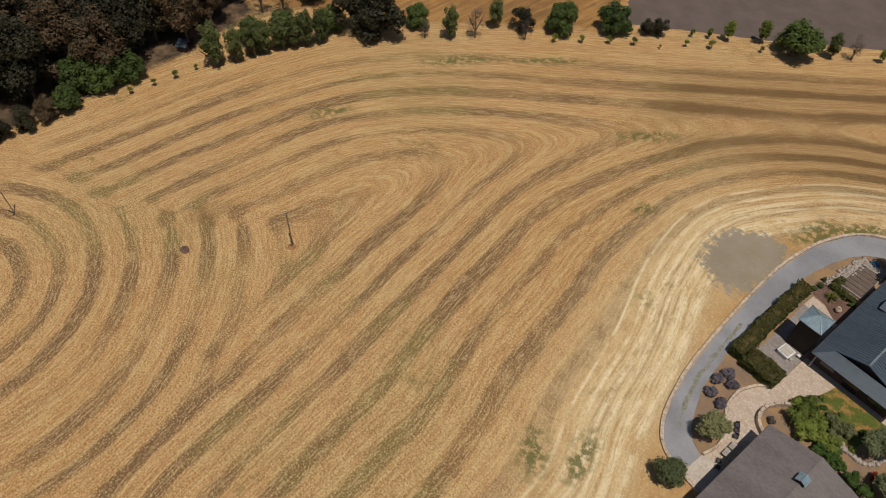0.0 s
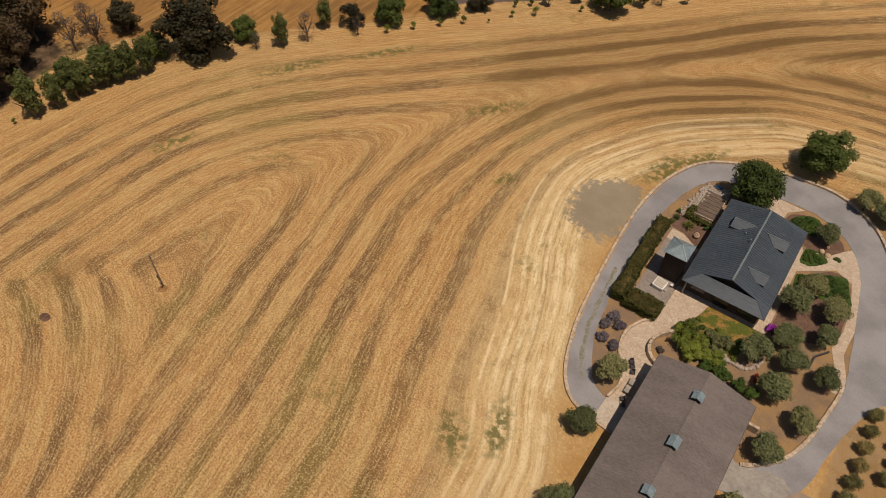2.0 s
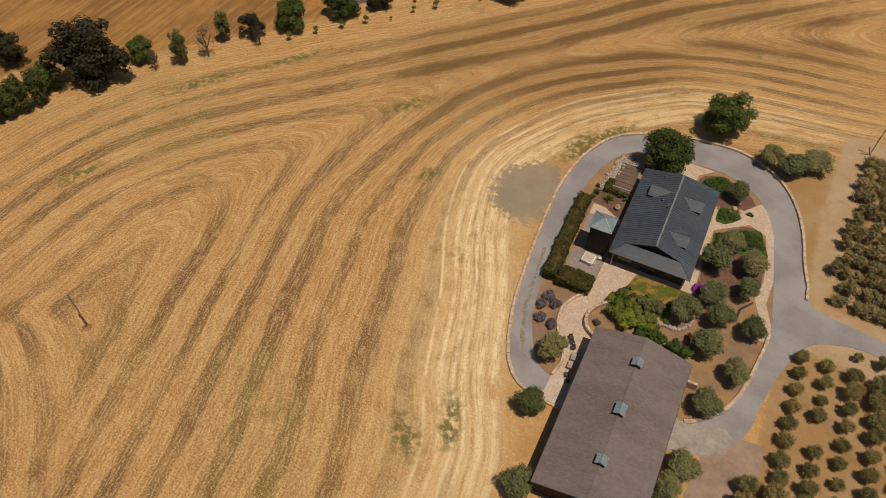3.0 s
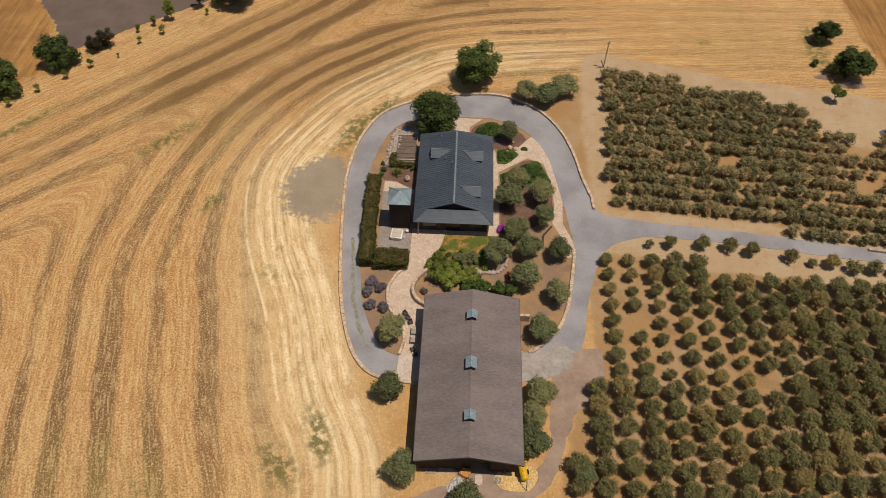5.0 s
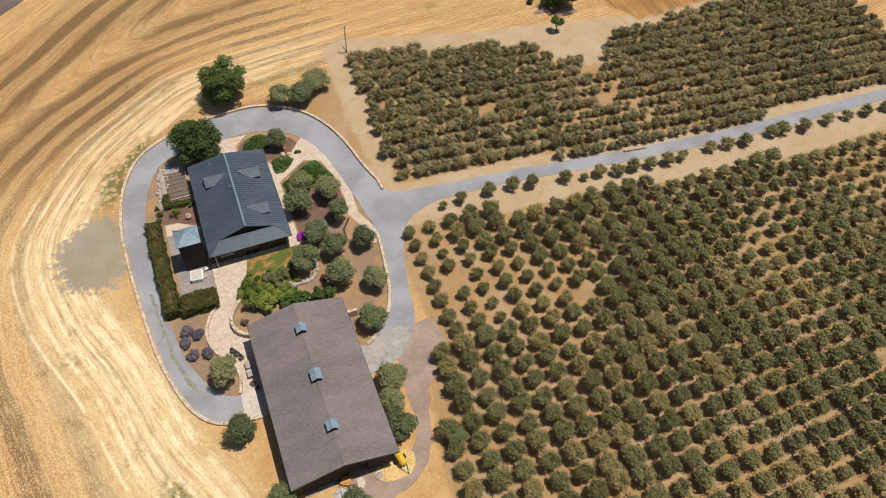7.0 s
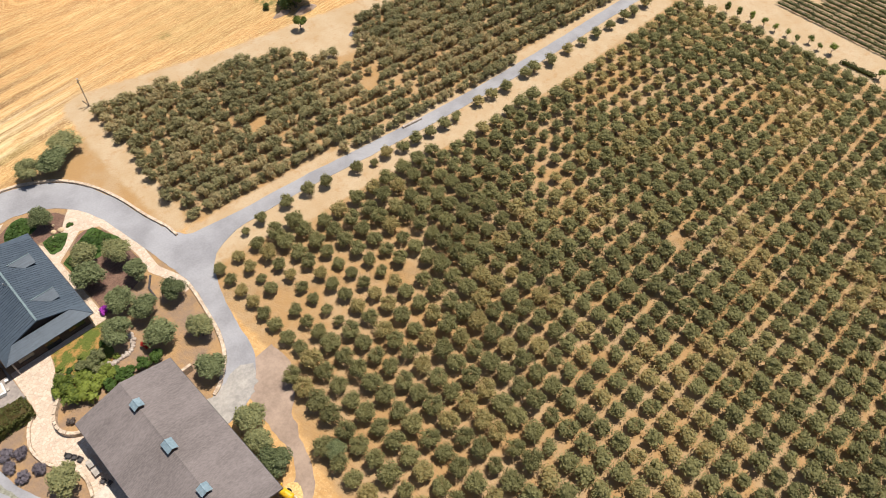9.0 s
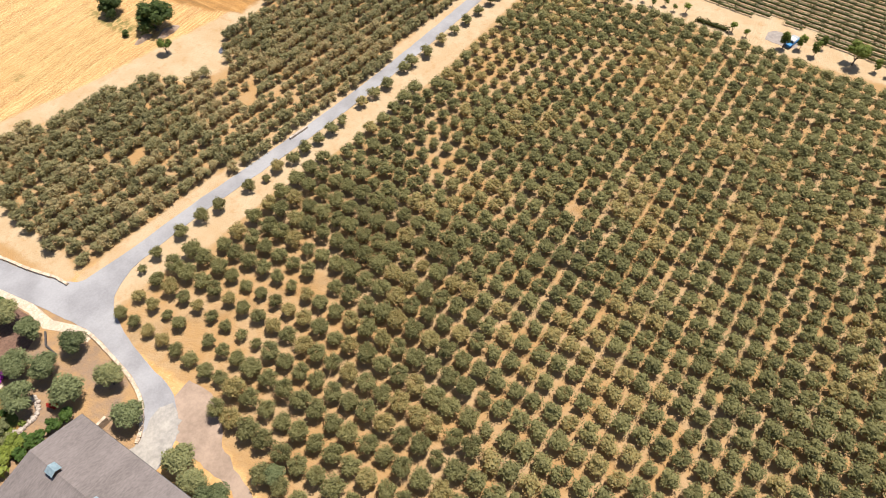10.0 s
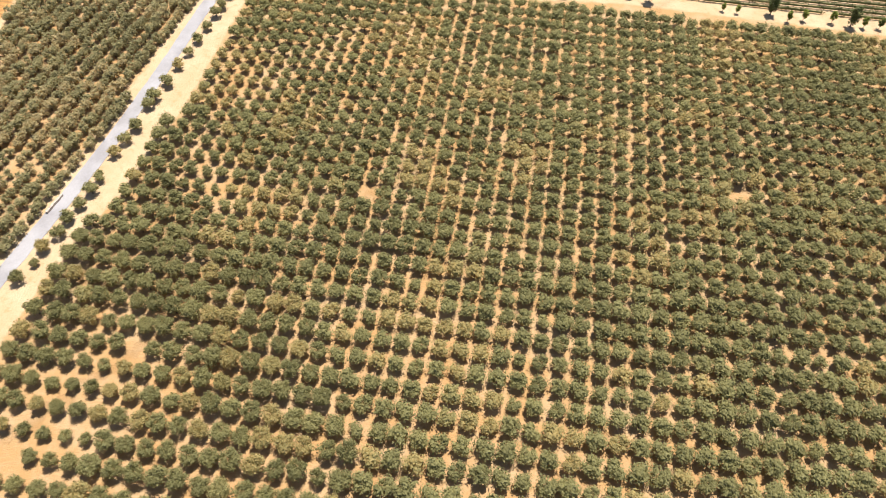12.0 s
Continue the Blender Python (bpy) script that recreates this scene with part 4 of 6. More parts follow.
def make_barn():
    barn = thing("barn", (2.85, 52.5, 0), 0, label="long barn with a brown-grey shingle roof and ridge cupolas", category="barn")
    e, r, w = 4.8, 6.9, 7.6
    for side in (-1, 1):
        part("roof_slope", slab(bmesh.new(), [(side * w, -14.1, e), (0, -14.1, r), (0, 13.6, r), (side * w, 13.6, e)], 0.2), SHINGLE, barn)
        part("fascia", boxed(side * w - 0.06, -14.1, e - 0.32, side * w + 0.06, 13.6, e - 0.01), TRIM, barn)
        x = side * 6.9
        part("side_wall", boxed(min(x, x - side * 0.25), -12.95, 0, max(x, x - side * 0.25), 12.7, 4.75), WOOD_DARK, barn)
        for k in range(7):
            y = -11 + k * 3.6
            win = part("window", boxed(x - 0.04, y, 1.6, x + 0.04, y + 1.2, 2.7), WINDOW, barn)
            part("frame", boxed(x - 0.06, y - 0.08, 2.7, x + 0.06, y + 1.28, 2.8), GREYWOOD, win)
    part("ridge_cap", slab(slab(bmesh.new(), [(-0.22, -14.12, r - 0.03), (0, -14.12, r + 0.05), (0, 13.62, r + 0.05), (-0.22, 13.62, r - 0.03)], 0.05),
                           [(0, -14.12, r + 0.05), (0.22, -14.12, r - 0.03), (0.22, 13.62, r - 0.03), (0, 13.62, r + 0.05)], 0.05), SHINGLE, barn)
    # near gable: wide openings in dark boards
    part("gable_wall", poly_wall([(-7, 3.2), (7, 3.2), (7, 4.7), (0, 6.65), (-7, 4.7)], -13.2, 0.25), WOOD_DARK, barn)
    part("gable_wall", poly_wall([(-7, 0), (7, 0), (7, 4.7), (0, 6.65), (-7, 4.7)], 12.7, 0.25), WOOD_DARK, barn)
    for x0, x1 in ((-7, -4.4), (-1.6, -0.8), (3.2, 7)):
        part("front_wall", boxed(x0, -13.2, 0, x1, -12.95, 3.2), WOOD_DARK, barn)
    part("barn_door", boxed(-4.4, -13.05, 0.02, -1.6, -12.97, 3.2), WOOD_DARK, barn, "closed dark board door")
    part("barn_door", boxed(-0.8, -12.9, 0.02, 0.4, -12.82, 3.2), WOOD_DARK, barn, "half-open dark board door")
    part("lamp_box", boxed(-0.3, -13.45, 5.2, 0.1, -13.2, 5.5), GREYWOOD, barn)
    for side in (-1, 1):
        part("barge_board", slab(bmesh.new(), [(side * w, -14.16, e), (0, -14.16, r), (0, -14.1, r), (side * w, -14.1, e)], 0.3), TRIM, barn)
    for y, length in ((8.5, 1.5), (0.1, 1.9), (-8.2, 1.5)):
        cup = part("cupola", boxed(-0.6, y - length / 2 + 0.15, 6.4, 0.6, y + length / 2 - 0.15, 7.5), WOOD_DARK, barn, "small ridge cupola with a teal metal roof")
        for side in (-1, 1):
            part("cupola_roof", slab(bmesh.new(), [(side * 0.82, y - length / 2, 7.4), (0, y - length / 2, 7.85), (0, y + length / 2, 7.85), (side * 0.82, y + length / 2, 7.4)], 0.05), METAL_PALE, cup)
            for k in range(5):
                yy = y - length / 2 + (k + 0.1) * length / 4.3
                part("seam", slab(bmesh.new(), [(side * 0.82, yy, 7.44), (0, yy, 7.89), (0, yy + 0.07, 7.89), (side * 0.82, yy + 0.07, 7.44)], 0.035), METAL_PALE, cup)
        part("cupola_cap", boxed(-0.07, y - length / 2, 7.83, 0.07, y + length / 2, 7.92), METAL_PALE, cup)
    part("stub_wall", boxed(7.5, 12.4, 0, 9.6, 12.9, 1.6, 0.05), WALLSTONE, barn, "pale stone stub wall")


make_barn()

# ================= house =================


def make_house():
    house = thing("house", (-0.75, 94.0, 0), 0, label="single-storey house with a slate-blue standing-seam metal roof", category="house")
    e, r, w, front, far, rf, rn = 3.5, 6.0, 7.05, -11.5, 11.3, 10.0, -8.95
    hip = (4.75, -9.0, 4.32)
    for side in (-1, 1):
        slope = part("roof_slope", slab(bmesh.new(), [(side * w, front, e), (side * hip[0], hip[1], hip[2]), (0, rn, r), (0, rf, r), (side * w, far, e)], 0.14), METAL, house)
        # standing seams, eave to ridge
        seam = slab(bmesh.new(), [(w, 0, e + 0.05), (0.12, 0, r + 0.03), (0.12, 0.07, r + 0.03), (w, 0.07, e + 0.05)], 0.07)
        if side < 0:
            bmesh.ops.transform(seam, matrix=Matrix.Diagonal((-1, 1, 1, 1)), verts=seam.verts)
        first = part("seam", seam, METAL, slope)
        first.location.y = -8.4
        for k in range(1, 37):
            s = new("seam", first.data)
            s.parent, s.location = slope, (0, -8.4 + 0.5 * k, 0)
        part("gutter", boxed(side * w - 0.07, front, e - 0.2, side * w + 0.07, far, e - 0.02), TRIM, house)
        part("side_wall", boxed(min(side * 6.4, side * 6.1), -9.9, 0, max(side * 6.4, side * 6.1), 10.0, 3.55), STUCCO, house)
        for k in range(5):
            y = -8.5 + k * 3.9
            win = part("window", boxed(side * 6.42 - 0.05, y, 0.9, side * 6.42 + 0.05, y + 1.5, 2.2), WINDOW, house)
            part("window_sill", boxed(side * 6.45 - 0.09, y - 0.1, 0.82, side * 6.45 + 0.09, y + 1.6, 0.9), GREYWOOD, win)
    apron = part("apron_roof", slab(bmesh.new(), [(-w, front, e), (w, front, e), (hip[0], hip[1], hip[2]), (-hip[0], hip[1], hip[2])], 0.14), METAL, house)
    for k in range(-9, 10):
        x = k * 0.5
        part("seam", slab(bmesh.new(), [(x, front, e + 0.05), (x + 0.06, front, e + 0.05), (x + 0.06, hip[1], hip[2] + 0.05), (x, hip[1], hip[2] + 0.05)], 0.06), METAL, apron)
    part("ridge_cap", boxed(-0.16, rn, r - 0.03, 0.16, rf, r + 0.09, 0.03), METAL_RIDGE, house, "teal metal ridge cap")
    for side in (-1, 1):
        part("hip_cap", tube(bmesh.new(), [(side * w, front, e + 0.04), (side * hip[0], hip[1], hip[2] + 0.04)], [0.06, 0.06], 6), METAL, house)
        part("rake_trim", slab(bmesh.new(), [(side * hip[0], hip[1] - 0.04, hip[2] + 0.04), (0, rn - 0.06, r + 0.06), (0, rn + 0.12, r + 0.06), (side * hip[0], hip[1] + 0.1, hip[2] + 0.04)], 0.2), METAL, house)
    part("gable_wall", poly_wall([(-4.5, 3.6), (4.5, 3.6), (4.5, 4.3), (0, 5.85), (-4.5, 4.3)], -8.5, 0.2), WOOD_DARK, house)
    part("front_wall", boxed(-6.4, -10.2, 0, 6.4, -9.9, 3.55), STUCCO, house)
    part("rear_wall", poly_wall([(-6.4, 0), (6.4, 0), (6.4, 3.55), (0, 5.7), (-6.4, 3.55)], 10.0, 0.3), STUCCO, house)
    for x0, x1, z0 in ((-5.4, -3.0, 0.9), (-1.2, 1.2, 0.05), (2.8, 5.4, 0.9)):
        part("window", boxed(x0, -10.26, z0, x1, -10.19, 2.3), WINDOW, house, "" if z0 > 0.5 else "glazed garden door")
    for x in (-6.2, 6.2):
        part("porch_post", boxed(x - 0.1, -11.3, 0, x + 0.1, -11.1, 3.4), GREYWOOD, house)
    # gabled dormers, ridge across the main roof
    for x0, x1, y in ((-4.75, -0.7, 4.9), (5.15, 1.3, 4.6), (4.75, 1.0, -4.5)):
        s = 1 if x0 > 0 else -1
        zr, ze, h = 5.75, 4.85, 1.6
        main = lambda x: r - (r - e) * abs(x) / w
        dormer = part("dormer", poly_wall([(y - 1.35, main(x0) - 0.1), (y + 1.35, main(x0) - 0.1), (y + 1.35, ze), (y, zr - 0.1), (y - 1.35, ze)], 0, 0.12), WOOD_DARK, house, "small gabled dormer")
        dormer.matrix_basis = Matrix(((0, 1 * -s, 0, x0 - s * 0.3), (1, 0, 0, 0), (0, 0, 1, 0), (0, 0, 0, 1)))
        for k in (-1, 1):
            inner = w * (r - ze) / (r - e) * s
            part("dormer_roof", slab(bmesh.new(), [(x0, y, zr), (x1, y, zr), (inner, y + k * h, ze + 0.02), (x0, y + k * h, ze)], 0.08), METAL, house)
            if s * x0 > s * inner:
                part("dormer_cheek", boxed(min(inner, x0 - s * 0.3), y + k * 1.35 - 0.05, 4.0, max(inner, x0 - s * 0.3), y + k * 1.35 + 0.05, ze), WOOD_DARK, house)
        part("dormer_ridge", boxed(min(x0, x1), y - 0.07, zr - 0.02, max(x0, x1), y + 0.07, zr + 0.05), METAL_RIDGE, house, "teal metal cap")
    for x, y, z, h in ((-0.6, 0.8, 5.75, 0.8), (-1.85, 2.5, 5.3, 0.5), (-3.0, 9.0, 4.9, 0.4)):
        part("vent_pipe", tube(bmesh.new(), [(x, y, z - 0.3), (x, y, z + h)], [0.11, 0.11], 8), STEEL, house, "galvanised roof vent pipe")


make_house()


def make_tower():
    tower = thing("tank_tower", (-10.35, 85.6, 0), 0, label="square dark-boarded tank tower with a teal metal roof", category="tower")
    for a in range(4):
        wall = part("wall", boxed(-1.68, -1.68, 0, 1.68, -1.56, 6.75), WOOD_DARK, tower)
        wall.rotation_euler.z = a * math.pi / 2
        batten = boxed(-0.03, -1.73, 0, 0.03, -1.68, 6.7)
        first = part("batten", batten, WOOD_DARK, wall)
        first.location.x = -1.6
        for k in range(1, 9):
            b = new("batten", first.data)
            b.parent, b.location = wall, (-1.6 + 0.4 * k, 0, 0)
    h, z0, z1 = 2.02, 6.7, 8.05
    for a in range(4):
        bm = bmesh.new()
        top, low = bm.verts.new((0, 0, z1)), bm.verts.new((0, 0, z1 - 0.12))
        p, q = bm.verts.new((-h, -h, z0)), bm.verts.new((h, -h, z0))
        u, v = bm.verts.new((-h, -h, z0 - 0.1)), bm.verts.new((h, -h, z0 - 0.1))
        for f in ((top, p, q), (low, v, u), (p, u, v, q), (top, low, u, p), (q, v, low, top)):
            bm.faces.new(f)
        face = part("roof_slope", bm, METAL_PALE, tower)
        face.rotation_euler.z = a * math.pi / 2
        for x in (-1.5, -1.0, -0.5, 0.0, 0.5, 1.0, 1.5):
            t = abs(x) / h
            part("seam", tube(bmesh.new(), [(x, -h, z0 + 0.03), (x, -h * t - 0.02, z0 + (z1 - z0) * (1 - t) + 0.03)], [0.035, 0.035], 4), METAL_PALE, face)
        part("hip_cap", tube(bmesh.new(), [(-h, -h, z0 + 0.04), (0, 0, z1 + 0.04)], [0.08, 0.08], 6), METAL_PALE, face)
    part("finial", tube(bmesh.new(), [(0, 0, z1 - 0.05), (0, 0, z1 + 0.25)], [0.22, 0.03], 8), STEEL, tower)


make_tower()

# ================= paving, walls and beds round the houses =================


def laid(points, z, name, material, label, category, step=0.0, ragged=0.0):
    return made(patch(points, -0.05, z, step, ragged), name, material, label, category)


laid([(-14.3, 92.9), (-8.4, 92.6), (-8.2, 78.1), (-13.9, 78.4)], 0.030, "patio", PAD, "plain grey paved patio beside the hedge", "patio")
laid([(-8.1, 83.7), (-2.0, 83.3), (-2.9, 79.8), (-4.8, 76.4), (-5.6, 73.4), (-6.9, 71.5), (-7.0, 69.6), (-5.6, 67.6), (-4.6, 66.4), (-4.4, 58.0), (-8.2, 57.7), (-7.9, 61.7), (-9.1, 63.9), (-11.0, 67.8),
      (-11.1, 70.6), (-9.6, 74.0), (-8.2, 75.1)], 0.040, "pavement_path", FLAG, "pinkish flagstone path curving between house and barn", "path")
laid([(-8.0, 83.9), (-8.0, 82.9), (7.6, 82.9), (7.6, 83.9)], 0.048, "pavement_front", FLAG, "pale flagstone strip along the house front", "path")
laid([(5.8, 83.9), (7.6, 83.9), (7.6, 99.0), (13.3, 103.2), (16.4, 101.8), (17.6, 97.0), (18.0, 91.0), (17.4, 86.5), (19.4, 81.8), (19.6, 78.6), (21.4, 78.8), (20.9, 82.3), (19.3, 86.5), (19.6, 92.1),
      (19.2, 97.9), (17.9, 104.1), (14.6, 109.8), (13.0, 108.0), (8.2, 101.6), (6.8, 105.0), (5.8, 105.0)], 0.036, "pavement_east", FLAG, "pale flagstone path and verge beside the drive", "path")
laid([(-2.0, 105.3), (1.4, 105.3), (1.8, 111.8), (4.4, 114.2), (-1.6, 114.4), (-2.6, 111.0)], 0.034, "pavement_north", FLAG, "pale flagstone entrance path", "path", 0.0)
laid([(-14.2, 95.6), (-12.0, 95.4), (-8.4, 93.4), (-8.4, 92.6), (-14.3, 92.9)], 0.037, "pavement_west", FLAG, "pale flagstone strip by the tower", "path")
laid([(-8.4, 57.9), (-4.3, 57.9), (-4.3, 52.5), (-6.4, 52.7), (-8.6, 53.6)], 0.058, "apron", CONCRETE, "pale concrete apron at the end of the drive", "paving")
laid([(9.6, 58.8), (13.8, 59.4), (17.4, 60.6), (19.6, 59.6), (18.2, 56.6), (15.0, 54.6), (9.6, 54.0)], 0.066, "apron_east", DUSTY, "pale worn concrete apron beside the barn", "paving", 0.6, 0.2)
laid([(22.3, 76.0), (24.6, 77.2), (25.5, 78.9), (26.8, 80.7), (28.7, 82.3), (32.1, 83.7), (35.4, 84.1), (39.0, 84.1), (39.0, 86.9), (35.1, 87.2), (31.7, 87.4), (28.8, 88.0), (26.6, 89.4), (25.0, 91.4), (22.5, 90.0), (21.5, 83.0)],
     0.055, "road_junction", ASPHALT, "grey asphalt flare where the lane meets the drive", "road", 0.8, 0.05)
laid([(-2.2, 82.8), (7.2, 82.6), (6.4, 79.8), (5.0, 76.0), (3.6, 73.6), (-4.6, 73.6), (-4.4, 76.6), (-2.9, 79.8)], 0.026, "lawn", LAWN, "patchy dry green garden lawn", "lawn", 0.8, 0.08)
laid([(-14.2, 99.8), (-8.6, 99.6), (-8.6, 93.6), (-11.8, 95.6), (-14.6, 96.0), (-15.6, 99.0)], 0.024, "mulch", MULCH, "red-brown mulch bed", "bed", 0.8, 0.06)
laid([(1.6, 105.6), (7.0, 105.4), (10.8, 104.6), (13.4, 106.6), (12.2, 110.4), (8.0, 112.8), (4.6, 112.9), (2.2, 111.2)], 0.022, "mulch_east", MULCH, "brown mulch bed beside the drive", "bed", 0.8, 0.06)
laid([(8.0, 97.4), (13.0, 102.6), (16.4, 100.8), (17.4, 95.0), (17.0, 87.5), (10.0, 84.0), (8.0, 84.4)], 0.020, "mulch_olives", MULCH, "brown mulch under the garden olives", "bed", 0.8, 0.06)
laid([(7.8, 39.4), (11.6, 40.4), (12.9, 38.6), (11.2, 36.6), (7.6, 36.9), (6.6, 38.3)], 0.064, "straw_patch", surface("loose_straw", (0.50, 0.32, 0.12), (0.60, 0.42, 0.18), 4.0, 0.7, 0.95, relief=0.06, speckle=0.5),
     "loose straw spread before the barn", "straw", 0.6, 0.1)
laid([(0.8, 39.7), (6.8, 39.7), (6.4, 37.0), (2.6, 36.6)], 0.060, "apron_barn", DIRT, "swept dirt apron before the barn door", "paving", 0.6, 0.06)
laid([(4.0, 38.6), (4.9, 38.7), (5.0, 37.4), (4.1, 37.2)], 0.070, "lime_patch", CONCRETE, "whitish spilt patch on the dirt", "stain", 0.4, 0.04)


COVER_BASE = surface("ground_cover_base", (0.026, 0.052, 0.010), (0.055, 0.092, 0.019), 4.0, 0.8, 0.95, relief=0.08, speckle=0.4)
for k, outline in enumerate(([(2.6, 109.6), (4.0, 112.2), (5.4, 113.2), (7.4, 113.2), (8.4, 111.0), (8.2, 109.0), (6.4, 108.4), (4.0, 109.2)], [(7.3, 105.0), (9.2, 105.5), (11.6, 104.2), (9.6, 101.6), (8.4, 101.3), (7.2, 101.9)],
                             [(10.6, 100.4), (13.0, 101.6), (15.4, 102.2), (16.6, 99.4), (17.6, 97.2), (17.2, 94.6), (14.3, 95.6), (12.4, 95.4), (10.4, 98.0)], [(7.9, 98.4), (10.8, 99.6), (10.6, 97.4), (8.3, 94.6)])):
    laid(outline, 0.07 + 0.004 * k, "green_cover_%d" % (k + 1), COVER_BASE, "dark green ground cover planting", "planting", 0.7, 0.08)


def leafy(seed, boxes, leaf, density, material, name, lumpy=1.0):
    """Leaves all over a set of boxes with rounded, uneven tops, round a dim middle."""
    rng = np.random.default_rng(seed)
    vs, fs, count = [], [], 0
    for x0, y0, z0, x1, y1, z1 in boxes:
        low, high = np.array([x0, y0, z0]), np.array([x1, y1, z1])
        mid, half = (low + high) / 2, (high - low) / 2
        corner = np.array([(a, b, c) for c in (-1, 1) for b in (-1, 1) for a in (-1, 1)], float)
        vs.append(mid + corner * np.maximum(half * 0.55, half - [0.42, 0.42, 0.5]) - [0, 0, 0.15 * half[2]])
        fs.append(np.array([(0, 2, 3), (0, 3, 1), (4, 5, 7), (4, 7, 6), (0, 1, 5), (0, 5, 4), (1, 3, 7), (1, 7, 5), (3, 2, 6), (3, 6, 7), (2, 0, 4), (2, 4, 6)]) + count)
        count += 8
        areas = np.array([half[1] * half[2], half[0] * half[2], half[0] * half[1]])
        n = int(density * 8 * areas.sum())
        axis = rng.choice(3, n, p=areas / areas.sum())
        u = rng.uniform(-1, 1, (n, 3))
        side = np.where(rng.random(n) < 0.5, -1.0, 1.0)
        side[axis == 2] = 1.0
        u[np.arange(n), axis] = side
        nrm = np.zeros((n, 3))
        nrm[np.arange(n), axis] = side
        at = mid + u * half
        lump = np.array([noise.noise(Vector(p) * 0.9) for p in at])
        at += nrm * (lump * 0.45 + rng.uniform(-0.2, 0.12, n))[:, None] * lumpy
        up = nrm + rng.normal(0, 0.6, (n, 3))
        up /= np.linalg.norm(up, axis=1)[:, None]
        a = np.cross(up, rng.normal(size=(n, 3)))
        a /= np.linalg.norm(a, axis=1)[:, None]
        b = np.cross(up, a)
        s = leaf * rng.uniform(0.6, 1.3, (n, 1))
        vs.append(np.stack([at - a * s, at - b * s * 0.7, at + a * s, at + b * s * 0.7], 1).reshape(-1, 3))
        k = np.arange(n)[:, None] * 4 + count
        fs += [k + [0, 1, 2], k + [0, 2, 3]]
        count += 4 * n
    return fast_mesh(name, np.concatenate(vs), np.concatenate(fs), material)


def hedge(seed, boxes, label, material=HEDGE, tips=None, leaf=0.16, density=44):
    t = thing("hedge", (0, 0, 0), label=label, category="hedge")
    new("foliage", leafy(seed, boxes, leaf, density, material, "hedge_foliage")).parent = t
    if tips:
        tops = [(x0 + 0.2, y0 + 0.2, z1 - 0.25, x1 - 0.2, y1 - 0.2, z1 + 0.12) for x0, y0, z0, x1, y1, z1 in boxes]
        new("tip_growth", leafy(seed + 1, tops, leaf * 0.8, density * 0.45, tips, "hedge_tips")).parent = t
    return t


hedge(21, [(-17.2, 88.4, 0, -14.9, 95.2, 2.1), (-17.0, 81.5, 0, -14.7, 88.6, 2.2), (-16.8, 74.8, 0, -14.5, 81.7, 2.1)], "tall dark green clipped hedge with bronze tips", tips=HEDGE_TIPS)
hedge(23, [(-14.2, 74.3, 0, -11.4, 77.6, 1.9), (-11.6, 74.4, 0, -8.4, 77.8, 1.8)], "clipped hedge with bronze tips closing the patio", tips=HEDGE_TIPS)
hedge(25, [(-13.6, 99.2, 0, -12.5, 102.4, 1.0), (-12.5, 99.1, 0, -8.8, 100.1, 0.9)], "low dark hedge round the kitchen bed", leaf=0.16)


def block_wall(name, path, width, height, label, block=0.8, seed=1, material=WALLSTONE, z0=-0.1):
    """A low wall of uneven stones laid end to end along a path."""
    rng = random.Random(seed)
    bm = bmesh.new()
    step = np.hypot(*np.diff(path[:, :2], axis=0).T)
    s = np.concatenate([[0], np.cumsum(step)])
    at = 0.0
    while at < s[-1] - 0.2:
        size_ = min(block * rng.uniform(0.7, 1.35), s[-1] - at)
        a = np.array([np.interp(at + 0.02, s, path[:, k]) for k in (0, 1)])
        b = np.array([np.interp(at + size_ - 0.02, s, path[:, k]) for k in (0, 1)])
        d = (b - a) / max(np.hypot(*(b - a)), 1e-6)
        side = np.array([-d[1], d[0]]) * width / 2 * rng.uniform(0.88, 1.1)
        h = height * rng.uniform(0.9, 1.08)
        low = [bm.verts.new((*p, z0)) for p in (a - side, b - side, b + side, a + side)]
        top = [bm.verts.new((*p, h)) for p in (a - side * 0.9, b - side * 0.9, b + side * 0.9, a + side * 0.9)]
        bm.faces.new(top)
        for k in range(4):
            bm.faces.new((low[k], low[(k + 1) % 4], top[(k + 1) % 4], top[k]))
        at += size_
    return made(bm, name, material, label, "wall")


k_end = int(np.argmin(np.hypot(DRIVE[:, 0] - 22.4, DRIVE[:, 1] - 91.5)))
k_in = int(np.argmin(np.hypot(DRIVE[:, 0] - 23.4, DRIVE[:, 1] - 79.5)))
outer = sides_of(DRIVE[:k_end], DRIVE[:k_end, 2] / 2 + 0.35)
block_wall("wall_drive", np.vstack([[(-4.6, 52.6)], outer, [(25.3, 90.2)]]), 0.55, 0.42, "low pinkish stone wall along the drive's outer edge")
inner_edge = sides_of(DRIVE[k_in:-3], -DRIVE[k_in:-3, 2] / 2 - 0.3)
block_wall("wall_inner", inner_edge, 0.6, 0.32, "low pinkish stone kerb along the drive's inner edge", seed=2)
block_wall("wall_path", spline([(-8.4, 57.6), (-7.9, 59.8), (-8.0, 61.7), (-9.3, 64.0), (-10.8, 66.6), (-11.3, 69.0), (-11.2, 70.8), (-9.9, 73.6), (-8.4, 74.9)], 0.5), 0.45, 0.42, "low stone seat wall beside the flagstone path", 0.6, 3)
block_wall("wall_garden", spline([(-4.6, 74.6), (-6.2, 72.8), (-7.0, 71.0), (-7.0, 69.4), (-6.2, 68.0), (-4.8, 67.0)], 0.4), 0.55, 1.0, "curved stone retaining wall beside the barn", 0.5, 4)
